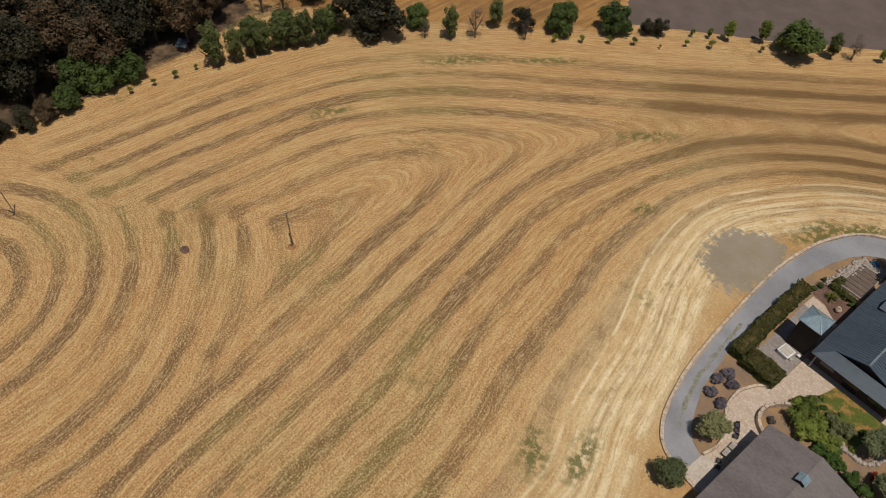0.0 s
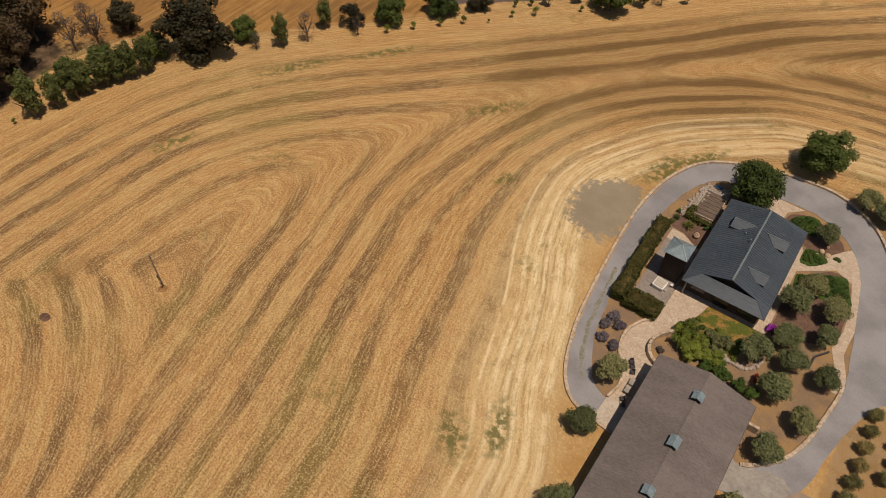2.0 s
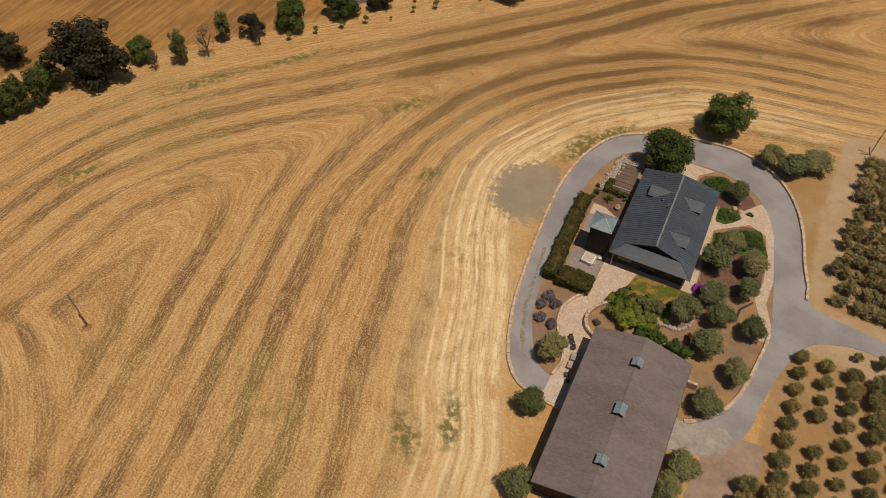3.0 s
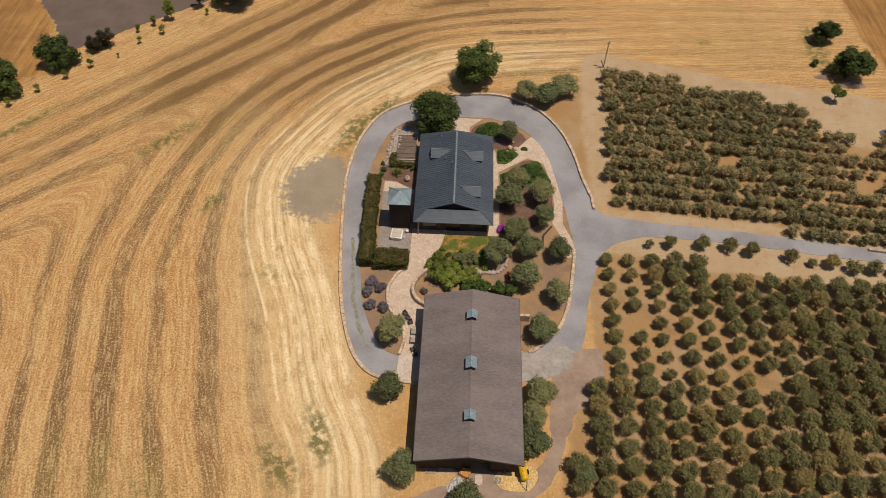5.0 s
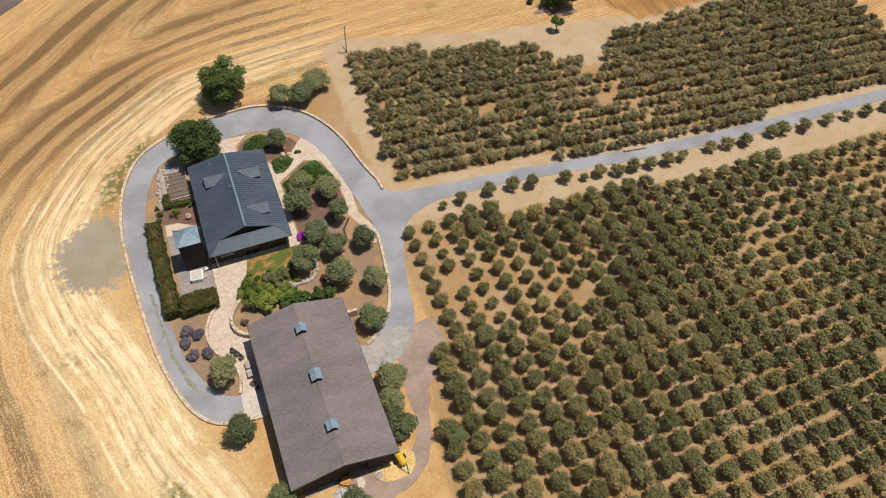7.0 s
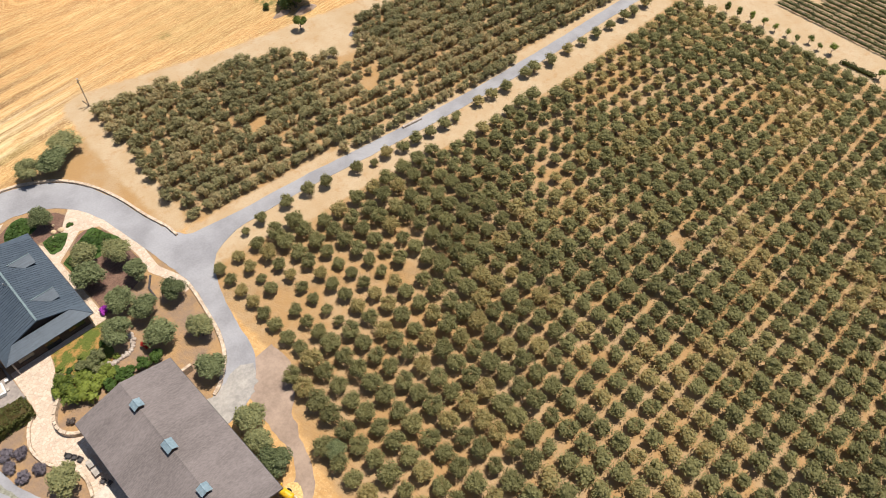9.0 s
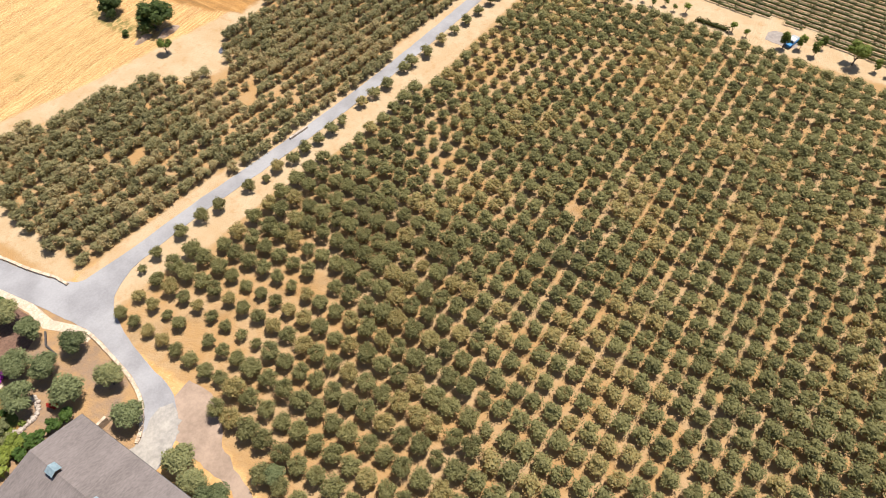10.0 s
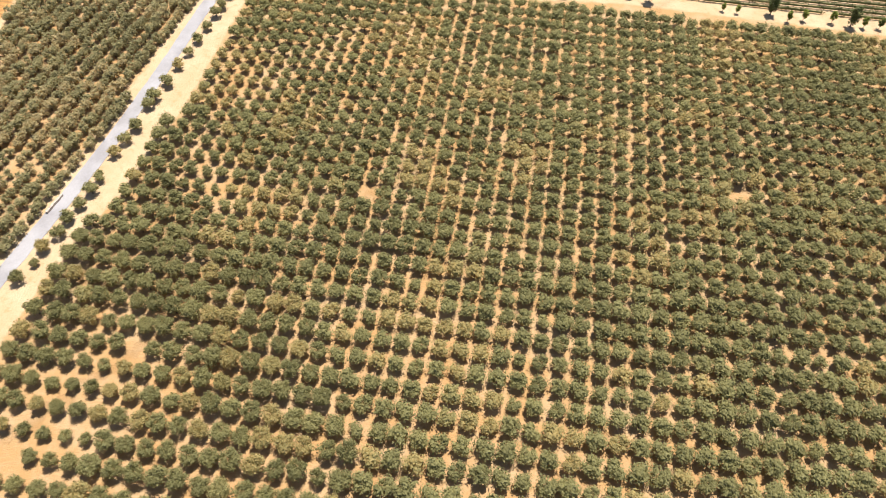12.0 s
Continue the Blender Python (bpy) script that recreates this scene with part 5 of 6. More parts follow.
block_wall("wall_lane", np.array([(73.6, 83.0), (78.2, 82.4)]), 0.5, 0.5, "short pale stone wall beside the lane", 0.9, 5, ROCK)
block_wall("wall_court", np.array([(15.4, 80.6), (15.6, 83.4), (17.2, 85.6)]), 0.3, 0.35, "thin dark garden edging", 0.9, 6, TRIM)


def rocks(name, path, spread, count, low, high, label, seed):
    """A loose row of fieldstones."""
    rng = np.random.default_rng(seed)
    vs, fs, n = [], [], 0
    for k in range(count):
        i = rng.uniform(0, len(path) - 1)
        p = path[int(i)] + (path[min(int(i) + 1, len(path) - 1)] - path[int(i)]) * (i % 1)
        r = rng.uniform(low, high)
        v = (ICO_V + rng.normal(0, 0.13, ICO_V.shape)) * r * rng.uniform(0.7, 1.3, 3)
        v[:, 2] *= 0.75
        vs.append(v + [*(p[:2] + rng.normal(0, spread, 2)), r * 0.35])
        fs.append(ICO_F + n)
        n += len(ICO_V)
    return tagged(new(name, fast_mesh(name, np.concatenate(vs), np.concatenate(fs), ROCK)), label, "stones", kind="stuff")


rocks("stone_row", np.array([(-14.1, 99.6), (-13.5, 104.4), (-13.1, 108.8)]), 0.42, 220, 0.14, 0.34, "loose row of pale fieldstones beside the kitchen bed", 1)
rocks("stone_heap", np.array([(-13.0, 109.4), (-9.0, 109.6)]), 0.5, 110, 0.14, 0.36, "heap of pale fieldstones at the bed's end", 2)
rocks("path_stones", spline([(0.5, 73.9), (3.0, 74.9), (6.0, 74.4), (8.2, 75.6), (8.6, 77.4)], 0.5), 0.16, 90, 0.2, 0.42, "pale stepping stones winding through the garden", 3)


def make_bed():
    bed = thing("kitchen_bed", (-10.75, 104.4, 0), 0, label="framed kitchen bed of bare dark soil", category="garden bed")
    part("soil", boxed(-1.95, -3.0, -0.05, 1.95, 3.9, 0.16), TILTH, bed)
    for k in range(6):
        y = -2.4 + k * 1.05
        part("ridge", slab(bmesh.new(), [(-1.8, y, 0.24), (1.8, y, 0.24), (1.8, y + 0.45, 0.24), (-1.8, y + 0.45, 0.24)], 0.12), TILTH, bed)
    for x0, y0, x1, y1 in ((-2.15, -3.1, -1.95, 4.1), (1.95, -3.1, 2.15, 4.1), (-1.95, 3.9, 1.95, 4.1), (-1.95, -3.2, 1.95, -3.0)):
        part("board", boxed(x0, y0, 0, x1, y1, 0.34, 0.02), GREYWOOD, bed)


make_bed()


def shrub(at, size_, material, label, name="shrub", seed=1, leaves=420, leaf=0.2, lumps=9, category="shrub"):
    t = thing(name, (*at, 0), 37.0 * seed, label=label, category=category)
    new("foliage", fast_mesh(name + "_foliage", *crown_arrays(seed, size_, lumps, leaves, leaf), material)).parent = t
    new("stem", trunk_mesh(seed, max(0.3, size_[2] * 0.6), 0.06, 3)).parent = t
    return t


for k, (x, y, r, h) in enumerate(((-3.0, 76.0, 1.7, 1.2), (-3.2, 73.0, 2.0, 1.4), (-0.8, 72.0, 2.1, 1.4), (-0.6, 74.8, 1.5, 1.1), (1.2, 72.6, 1.4, 1.1), (-4.3, 75.2, 1.2, 0.9), (2.8, 73.2, 1.4, 1.1))):
    shrub((x, y), (r, r, h), BUSH, "bright yellow-green garden shrub behind the barn", seed=110 + k, leaves=620)
for k, (x, y, r, h) in enumerate(((1.8, 71.2, 1.2, 0.9), (3.6, 71.0, 1.1, 0.8), (5.2, 71.0, 1.3, 0.9), (7.2, 70.8, 1.4, 1.0), (9.6, 70.4, 1.2, 1.0), (4.4, 72.6, 1.0, 0.7))):
    shrub((x, y), (r, r, h), COVER, "rounded dark green shrub against the barn wall", seed=120 + k, leaves=520, leaf=0.17)
for k, (x, y, r, h) in enumerate(((1.6, 76.8, 1.5, 0.7), (3.4, 77.4, 1.4, 0.7), (2.2, 74.8, 1.3, 0.6), (0.2, 77.6, 1.0, 0.5))):
    shrub((x, y), (r, r, h), VINE, "loose grey-green garden shrub on the lawn's edge", seed=130 + k, leaves=420, leaf=0.17)
for k, (x, y, r, h) in enumerate(((-2.4, 79.4, 0.6, 0.3), (-1.4, 77.9, 0.7, 0.35), (-3.0, 78.0, 0.9, 0.5), (0.9, 79.0, 0.5, 0.25), (4.6, 78.9, 0.7, 0.35), (-1.9, 76.2, 0.9, 0.6), (5.2, 75.2, 0.7, 0.4), (-4.2, 76.6, 0.9, 0.6))):
    shrub((x, y), (r, r, h), (BUSH, COVER, VINE)[k % 3], "low tufted green plant on the worn lawn", "lawn_plant", 230 + k, 240, 0.13, 6, "plant")
shrub((9.4, 73.6), (0.9, 0.9, 0.8), SCARLET, "small red-leaved shrub under the olives", seed=141, leaves=260)
shrub((8.0, 84.3), (1.0, 0.8, 0.6), MAGENTA, "magenta flowering shrub at the house corner", seed=142, leaves=260)
shrub((-5.2, 69.9), (0.7, 0.7, 0.5), TWIGS, "pale flowering shrub behind the curved wall", seed=143, leaves=240, leaf=0.14)
for k, (x, y) in enumerate(((-14.1, 71.4), (-12.5, 70.2), (-14.7, 69.2), (-13.9, 66.6), (-11.7, 66.2))):
    tagged(shrub((x, y), (1.2, 1.2, 0.6), LAVENDER, "rounded purple-grey lavender bush", "lavender_bush", 150 + k, 1100, 0.09, 14, "bush"), group="lavender bushes")
for k, (x, y, r) in enumerate(((4.2, 110.6, 1.5), (5.9, 111.6, 1.6), (7.2, 111.2, 1.6), (6.6, 109.8, 1.4), (8.6, 104.2, 1.3), (8.5, 102.7, 1.2), (10.0, 103.6, 1.1), (9.2, 97.8, 1.3), (13.0, 99.8, 1.8), (15.4, 98.0, 1.8), (14.8, 100.4, 1.5), (13.0, 97.2, 1.4), (12.8, 105.6, 0.7))):
    shrub((x, y), (r, r, 0.14), COVER, "low dark green ground cover in the mulch bed", "ground_cover", 170 + k, 700, 0.12, 16)
for k, (x, y, r) in enumerate(((-14.6, 98.4, 0.7), (-14.9, 96.9, 0.6), (-9.0, 98.8, 0.7), (-15.0, 100.0, 0.5))):
    shrub((x, y), (r, r, 0.4), COVER, "small green bed plant", "bed_plant", 190 + k, 180, 0.13, 5)


def yucca(at):
    t = thing("yucca", (*at, 0), label="spiky yellow-green yucca in the mulch bed", category="plant")
    rng = random.Random(4)
    bm = bmesh.new()
    for k in range(60):
        a, lift = rng.uniform(0, 6.283), rng.uniform(0.15, 1.2)
        d = Vector((math.cos(a) * math.cos(lift), math.sin(a) * math.cos(lift), math.sin(lift)))
        side = d.cross(Vector((0, 0, 1))).normalized() * 0.06
        base, mid, tip = Vector((0, 0, 0.4)), Vector((0, 0, 0.4)) + d * 0.8, Vector((0, 0, 0.25)) + d * 1.45
        a1, a2, b1, b2, c = (bm.verts.new(p) for p in (base - side * 0.5, base + side * 0.5, mid - side, mid + side, tip))
        bm.faces.new((a1, a2, b2, b1))
        bm.faces.new((b1, b2, c))
    part("leaves", bm, foliage("yucca_leaves", (0.10, 0.11, 0.02), (0.30, 0.28, 0.07)), t)
    part("stump", tube(bmesh.new(), [(0, 0, -0.05), (0, 0, 0.5)], [0.2, 0.16], 8), BARK, t)


yucca((-12.0, 97.4))


def turned(bm, profile, sides=16):
    """A body turned from (radius, height) pairs."""
    rings = [[bm.verts.new((r * math.cos(2 * math.pi * k / sides), r * math.sin(2 * math.pi * k / sides), z)) for k in range(sides)] for r, z in profile]
    for a, b in zip(rings, rings[1:]):
        for k in range(sides):
            bm.faces.new((a[k], a[(k + 1) % sides], b[(k + 1) % sides], b[k]))
    bm.faces.new(rings[0][::-1])
    bm.faces.new(rings[-1])
    return bm


urn = thing("garden_urn", (-9.9, 96.0, 0), label="round pale terracotta urn in the mulch", category="urn")
part("body", turned(bmesh.new(), [(0.3, 0), (0.5, 0.25), (0.58, 0.5), (0.5, 0.75), (0.3, 0.9), (0.34, 0.98), (0.26, 0.98), (0.22, 0.8)]), CLAY, urn, smooth=True)
part("soil", turned(bmesh.new(), [(0.24, 0.78), (0.24, 0.84)], 12), TILTH, urn)


def boulder(at, r, seed):
    rng = np.random.default_rng(seed)
    bm = bmesh.new()
    bmesh.ops.create_icosphere(bm, subdivisions=2, radius=r)
    for v in bm.verts:
        v.co *= 1 + 0.25 * noise.noise(v.co * 1.6 + Vector((seed, 0, 0)))
        v.co.z = v.co.z * 0.7 + r * 0.35
    ob = finish("boulder", bm, BOULDER, smooth=True)
    ob.location = (*at, 0)
    return tagged(ob, "rounded tan boulder in the mulch bed", "boulder", "garden boulders")


for k, (x, y, r) in enumerate(((9.9, 106.0, 0.5), (11.1, 105.6, 0.55), (10.6, 107.6, 0.3), (9.4, 104.9, 0.28))):
    boulder((x, y), r, k)


def hot_tub(at, turn):
    t = thing("hot_tub", (*at, 0), turn, label="square white hot tub with a tan cover on the patio", category="hot tub")
    part("cabinet", boxed(-1.0, -1.0, 0.03, 1.0, 1.0, 0.78, 0.12), WHITE, t, smooth=False)
    part("rim", boxed(-1.06, -1.06, 0.76, 1.06, 1.06, 0.9, 0.06), WHITE, t)
    for y0, y1 in ((-0.86, -0.02), (0.02, 0.86)):
        part("cover", boxed(-0.86, y0, 0.88, 0.86, y1, 0.98, 0.04), COVER_TAN, t, "tan vinyl cover half")
    part("step", boxed(1.12, -0.5, 0.03, 1.5, 0.1, 0.3, 0.03), GREYWOOD, t)


hot_tub((-10.75, 81.9), -6)
pump = thing("pump_box", (-8.95, 82.9, 0), label="small pale pump box beside the tower", category="box")
part("body", boxed(-0.25, -0.2, 0.02, 0.25, 0.2, 0.55, 0.03), GREYWOOD, pump)
part("lid", boxed(-0.28, -0.23, 0.55, 0.28, 0.23, 0.62, 0.02), WHITE, pump)


def chair():
    t = thing("garden_chair", (-8.0, 65.3, 0), 40, label="dark slatted garden chair on the flagstones", category="chair", group="garden chairs")
    for x in (-0.28, 0.28):
        for y in (-0.26, 0.26):
            part("leg", boxed(x - 0.03, y - 0.03, 0.04, x + 0.03, y + 0.03, 0.62), TRIM, t)
        part("armrest", boxed(x - 0.06, -0.36, 0.6, x + 0.06, 0.34, 0.64), TRIM, t)
    part("seat", boxed(-0.28, -0.3, 0.4, 0.28, 0.3, 0.46), TRIM, t)
    part("backrest", slab(bmesh.new(), [(-0.3, 0.26, 0.95), (0.3, 0.26, 0.95), (0.3, 0.34, 0.95), (-0.3, 0.34, 0.95)], 0.5), TRIM, t)
    return t


first_chair = chair()
for x, y, a in ((-7.5, 64.5, 40), (-7.0, 63.6, 20), (-6.3, 58.5, -60), (-5.8, 57.6, 200)):
    copy_thing(first_chair, pose(x, y, 0, 0, 0, a))


def table(at):
    t = thing("patio_table", (*at, 0), label="pale slatted patio table beside the barn", category="table", group="patio tables")
    for k in range(6):
        part("slat", boxed(-0.55 + k * 0.185, -0.68, 0.7, -0.385 + k * 0.185, 0.68, 0.75), GREYWOOD, t)
    for x in (-0.45, 0.45):
        for y in (-0.55, 0.55):
            part("leg", boxed(x - 0.04, y - 0.04, 0.04, x + 0.04, y + 0.04, 0.7), GREYWOOD, t)
    return t


first_table = table((-6.2, 61.9))
copy_thing(first_table, pose(-6.2, 60.3, 0))

# ================= things before the barn =================


def tank_trailer(at, turn):
    t = thing("tank_trailer", (*at, 0), turn, label="yellow water tank trailer on two wheels", category="trailer")
    bm = turned(bmesh.new(), [(0.1, -1.25), (0.42, -1.2), (0.55, -1.05), (0.56, 1.05), (0.42, 1.2), (0.1, 1.25)], 18)
    bmesh.ops.rotate(bm, matrix=Matrix.Rotation(math.pi / 2, 3, "X"), verts=bm.verts)
    bmesh.ops.translate(bm, vec=(0, 0, 1.12), verts=bm.verts)
    tank = part("tank", bm, YELLOW, t, smooth=True)
    part("hatch", turned(bmesh.new(), [(0.2, 1.64), (0.2, 1.76), (0.05, 1.8)], 12), YELLOW, tank)
    for y in (-0.7, 0.7):
        part("band", tube(bmesh.new(), [(0.575 * math.cos(a), y, 1.12 + 0.575 * math.sin(a)) for a in np.linspace(0, 2 * math.pi, 25)], [0.02] * 25, 5), STEEL, tank)
    part("end_plate", boxed(-0.75, 1.2, 0.75, 0.75, 1.3, 1.5), YELLOW, t)
    for x in (-0.45, 0.45):
        part("rail", boxed(x - 0.05, -1.4, 0.5, x + 0.05, 1.3, 0.62), STEEL, t)
    for s in (-1, 1):
        part("drawbar", tube(bmesh.new(), [(s * 0.45, -1.35, 0.55), (0, -2.4, 0.5)], [0.05, 0.05], 6), STEEL, t)
        bm = turned(bmesh.new(), [(0.15, -0.11), (0.34, -0.11), (0.38, -0.05), (0.38, 0.05), (0.34, 0.11), (0.15, 0.11)], 18)
        bmesh.ops.rotate(bm, matrix=Matrix.Rotation(math.pi / 2, 3, "Y"), verts=bm.verts)
        bmesh.ops.translate(bm, vec=(s * 0.78, 0.1, 0.44), verts=bm.verts)
        wheel = part("wheel", bm, RUBBER, t, "black tyre")
        part("rim", tube(bmesh.new(), [(s * 0.70, 0.1, 0.44), (s * 0.87, 0.1, 0.44)], [0.16, 0.16], 12), STEEL, wheel)
    part("jack", tube(bmesh.new(), [(0, -2.3, 0.06), (0, -2.3, 0.8)], [0.05, 0.04], 8), STEEL, t)


tank_trailer((10.7, 39.0), 14)


def slatted_crate(at, turn):
    t = thing("slatted_crate", (*at, 0), turn, label="orange slatted wooden crate before the barn", category="crate")
    part("body", boxed(-0.65, -0.55, 0.1, 0.65, 0.55, 0.7), CRATE, t)
    for k in range(6):
        part("slat", boxed(-0.68, -0.55 + k * 0.19, 0.72, 0.68, -0.41 + k * 0.19, 0.78), CRATE, t)
    for x in (-0.5, 0.0, 0.5):
        part("runner", boxed(x - 0.06, -0.55, 0.0, x + 0.06, 0.55, 0.1), CRATE, t)


slatted_crate((2.5, 38.7), -28)
drum = thing("steel_drum", (8.1, 39.3, 0.06), label="dark steel drum by the barn door", category="drum")
part("body", turned(bmesh.new(), [(0.28, 0), (0.3, 0.02), (0.29, 0.3), (0.31, 0.32), (0.29, 0.34), (0.29, 0.6), (0.31, 0.62), (0.29, 0.64), (0.3, 0.9), (0.27, 0.9), (0.27, 0.87)]), TRIM, drum)
part("lid", turned(bmesh.new(), [(0.26, 0.86), (0.26, 0.88)], 14), STEEL, drum)


def pallet(name, at, turn, length, width, label, count):
    t = thing(name, at, turn, label=label, category="pallet")
    for k in range(count):
        x = -length / 2 + (k + 0.15) * length / count
        part("slat", boxed(x, -width / 2, 0.1, x + 0.6 * length / count, width / 2, 0.14), GREYWOOD, t)
    for y in (-width / 2 + 0.08, 0, width / 2 - 0.08):
        part("stringer", boxed(-length / 2, y - 0.04, 0, length / 2, y + 0.04, 0.1), GREYWOOD, t)


pallet("timber_rack", (-2.4, 39.0, 0.0), 4, 1.6, 0.9, "grey slatted rack lying at the barn wall", 9)
pallet("wood_pallet", (7.2, 38.0, 0.06), 4, 1.1, 1.0, "old grey pallet lying on straw", 6)
boards = thing("board_pile", (0.1, 39.2, 0), 4, label="low pile of grey boards along the barn wall", category="boards")
for k in range(6):
    part("board", boxed(-1.5 + 0.1 * (k % 3), -0.4 + 0.14 * k, 0.0, 1.4 + 0.05 * k, -0.28 + 0.14 * k, 0.06 + 0.02 * (k % 2)), GREYWOOD, boards)


def heap(name, at, size_, material, label, seed, category):
    bm = bmesh.new()
    bmesh.ops.create_grid(bm, x_segments=14, y_segments=14, size=1.0)
    for v in bm.verts:
        d = min(1.0, v.co.length)
        v.co.z = max(-0.05, (1 - d * d) * size_[2] * (1 + 0.9 * noise.noise(Vector((v.co.x * 2.4, v.co.y * 2.4, seed))))) - (0.1 if d > 0.97 else 0)
        v.co.x, v.co.y = v.co.x * size_[0], v.co.y * size_[1]
    ob = finish(name, bm, material)
    ob.location = (*at, 0)
    return tagged(ob, label, category)


heap("tarp_heap", (1.4, 37.4), (1.0, 0.9, 0.6), TARP, "crumpled grey tarpaulin over a heap", 3, "heap")
heap("tarp_heap", (0.6, 36.6), (0.7, 0.8, 0.4), TARP, "crumpled grey tarpaulin beside the heap", 5, "heap")
heap("tarp_heap", (87.3, 114.5), (1.3, 0.9, 0.8), surface("slate_tarp", (0.16, 0.17, 0.21), (0.22, 0.23, 0.27), 3.0, 1.0, 0.7), "slate-grey covered heap at the grove's corner", 7, "heap")
heap("earth_bank", (80.0, 132.2), (2.6, 0.8, 0.8), DIRT, "low grey-brown earth bank under dark trees", 13, "bank")
heap("earth_bank", (85.1, 129.7), (3.4, 1.1, 1.0), DIRT, "low grey-brown earth bank beside the farm track", 15, "bank")
heap("soil_mound", (-90.9, 16.7), (1.1, 0.8, 0.35), MULCH, "small brown soil mound in the stubble", 9, "mound")
heap("soil_mound", (-79.6, 31.9), (0.9, 0.8, 0.22), surface("orange_subsoil", (0.26, 0.13, 0.05), (0.34, 0.18, 0.075), 3.0, 0.8, 0.95), "small orange-brown soil mound at a pole's foot", 17, "mound")
heap("tarp_heap", (-11.2, 110.4), (0.8, 0.5, 0.45), BLUE, "bright blue tarpaulin bundle by the stones", 11, "heap")

# ================= poles =================


def utility_pole(at, height, turn):
    t = thing("utility_pole", (*at, 0), turn, label="leaning dark wooden utility pole in dry grass", category="pole", group="utility poles")
    part("shaft", tube(bmesh.new(), [(0, 0, -0.3), (0, 0, height * 0.5), (0.05, 0, height)], [0.13, 0.11, 0.085], 10), POLE, t)
    part("brace", tube(bmesh.new(), [(-1.1, -0.2, 2.3), (-0.05, 0, 0.05)], [0.11, 0.13], 8), POLE, t)
    part("cap", tube(bmesh.new(), [(0.05, 0, height - 0.05), (0.05, 0, height + 0.06)], [0.15, 0.12], 10), STEEL, t)
    part("crossarm", boxed(-0.35, -0.06, height - 0.75, 0.45, 0.06, height - 0.62), POLE, t)


utility_pole((-80.0, 32.4), 8.4, 130)
utility_pole((-118.4, -3.7), 7.5, 130)
utility_pole((31.2, 133.1), 7.0, 20)

# ================= large trees =================
OAK_CROWNS = [fast_mesh("oak_crown", *crown_arrays(5 + k, (4.2, 4.2, 4.4), 40, 11000, 0.19, 0.85, 0.55, (0.42, 0.82), (0.22, 0.40), even=True), OAK) for k in range(2)]
OAK_TRUNK = trunk_mesh(8, 3.2, 0.35, 5, 0.8)
for k, (x, y, s, a) in enumerate(((3.0, 126.0, 1.25, 20), (-5.3, 110.4, 1.12, 130))):
    tree("oak_tree", (x, y), OAK_CROWNS[k], OAK_TRUNK, 0.05, (s, s, s * 0.95), a, label="broad dark green oak tree beside the drive", category="tree")
BIG_OLIVES = [fast_mesh("olive_crown", *crown_arrays(80 + k, (1.62, 1.62, 1.5), 22, 4200, 0.105, core=0.55, tidy=1.3, reach=(0.42, 0.7), knob=(0.28, 0.48)), GARDEN_OLIVE) for k in range(4)]
for k, (x, y, s) in enumerate(((-9.8, 60.7, 1.6), (-9.4, 50.7, 1.5), (-6.5, 38.3, 1.5), (14.4, 62.1, 1.5), (17.0, 69.3, 1.4), (18.0, 78.5, 1.4), (12.0, 72.4, 1.6), (7.2, 77.1, 1.65), (12.7, 78.5, 1.5),
                               (10.5, 82.4, 1.55), (9.3, 90.1, 1.7), (15.2, 91.9, 1.6), (15.7, 86.1, 1.4), (10.9, 95.2, 1.5), (9.4, 108.4, 1.3), (13.7, 51.0, 1.5), (12.3, 47.2, 1.3), (12.2, 42.9, 1.6),
                               (2.8, 34.6, 1.4), (13.2, 120.8, 1.5), (17.8, 120.0, 2.1), (21.4, 123.2, 2.0), (19.4, 38.8, 1.0))):
    tree("olive_tree", (x, y), BIG_OLIVES[k % 4], OLIVE_TRUNKS[k % 4], 0.5, (s, s, s * (0.95 if s < 1.8 else 0.66)), 61.0 * k, label="large rounded grey-green garden olive tree", category="tree", group="garden olive trees")

# tree line beyond the mown field
LINE_CROWNS = {
    "tall": fast_mesh("poplar_crown", *crown_arrays(201, (1.45, 1.45, 3.5), 26, 2600, 0.17, 1.5, 0.25, (0.35, 0.85), (0.18, 0.32), even=True, single=True), POPLAR),
    "broad": fast_mesh("oak_crown", *crown_arrays(202, (3.2, 3.2, 2.6), 28, 3600, 0.22, 0.85, 0.7, (0.4, 0.8), (0.22, 0.42), even=True, single=True), OAK),
    "dark": fast_mesh("gum_crown", *crown_arrays(203, (3.8, 3.8, 3.6), 30, 4000, 0.24, 0.95, 0.42, (0.45, 0.9), (0.18, 0.36), even=True, single=True), GUM),
    "bare": fast_mesh("bare_crown", *crown_arrays(204, (1.4, 1.4, 2.2), 14, 900, 0.075, 1.2, 0.02, (0.3, 0.85), (0.2, 0.4), even=True), TWIGS),
    "sapling": fast_mesh("sapling_crown", *crown_arrays(205, (0.62, 0.62, 0.9), 8, 260, 0.11, 1.1, 0.3), BUSH),
    "round": fast_mesh("round_crown", *crown_arrays(208, (1.75, 1.75, 1.6), 14, 1300, 0.13, 0.95, 0.7, (0.36, 0.62), (0.34, 0.52)), BUSH),
    "slender": fast_mesh("poplar_crown", *crown_arrays(206, (0.95, 0.95, 1.9), 14, 900, 0.14, 1.3, 0.6, (0.35, 0.75), (0.24, 0.42), even=True), BUSH),
}
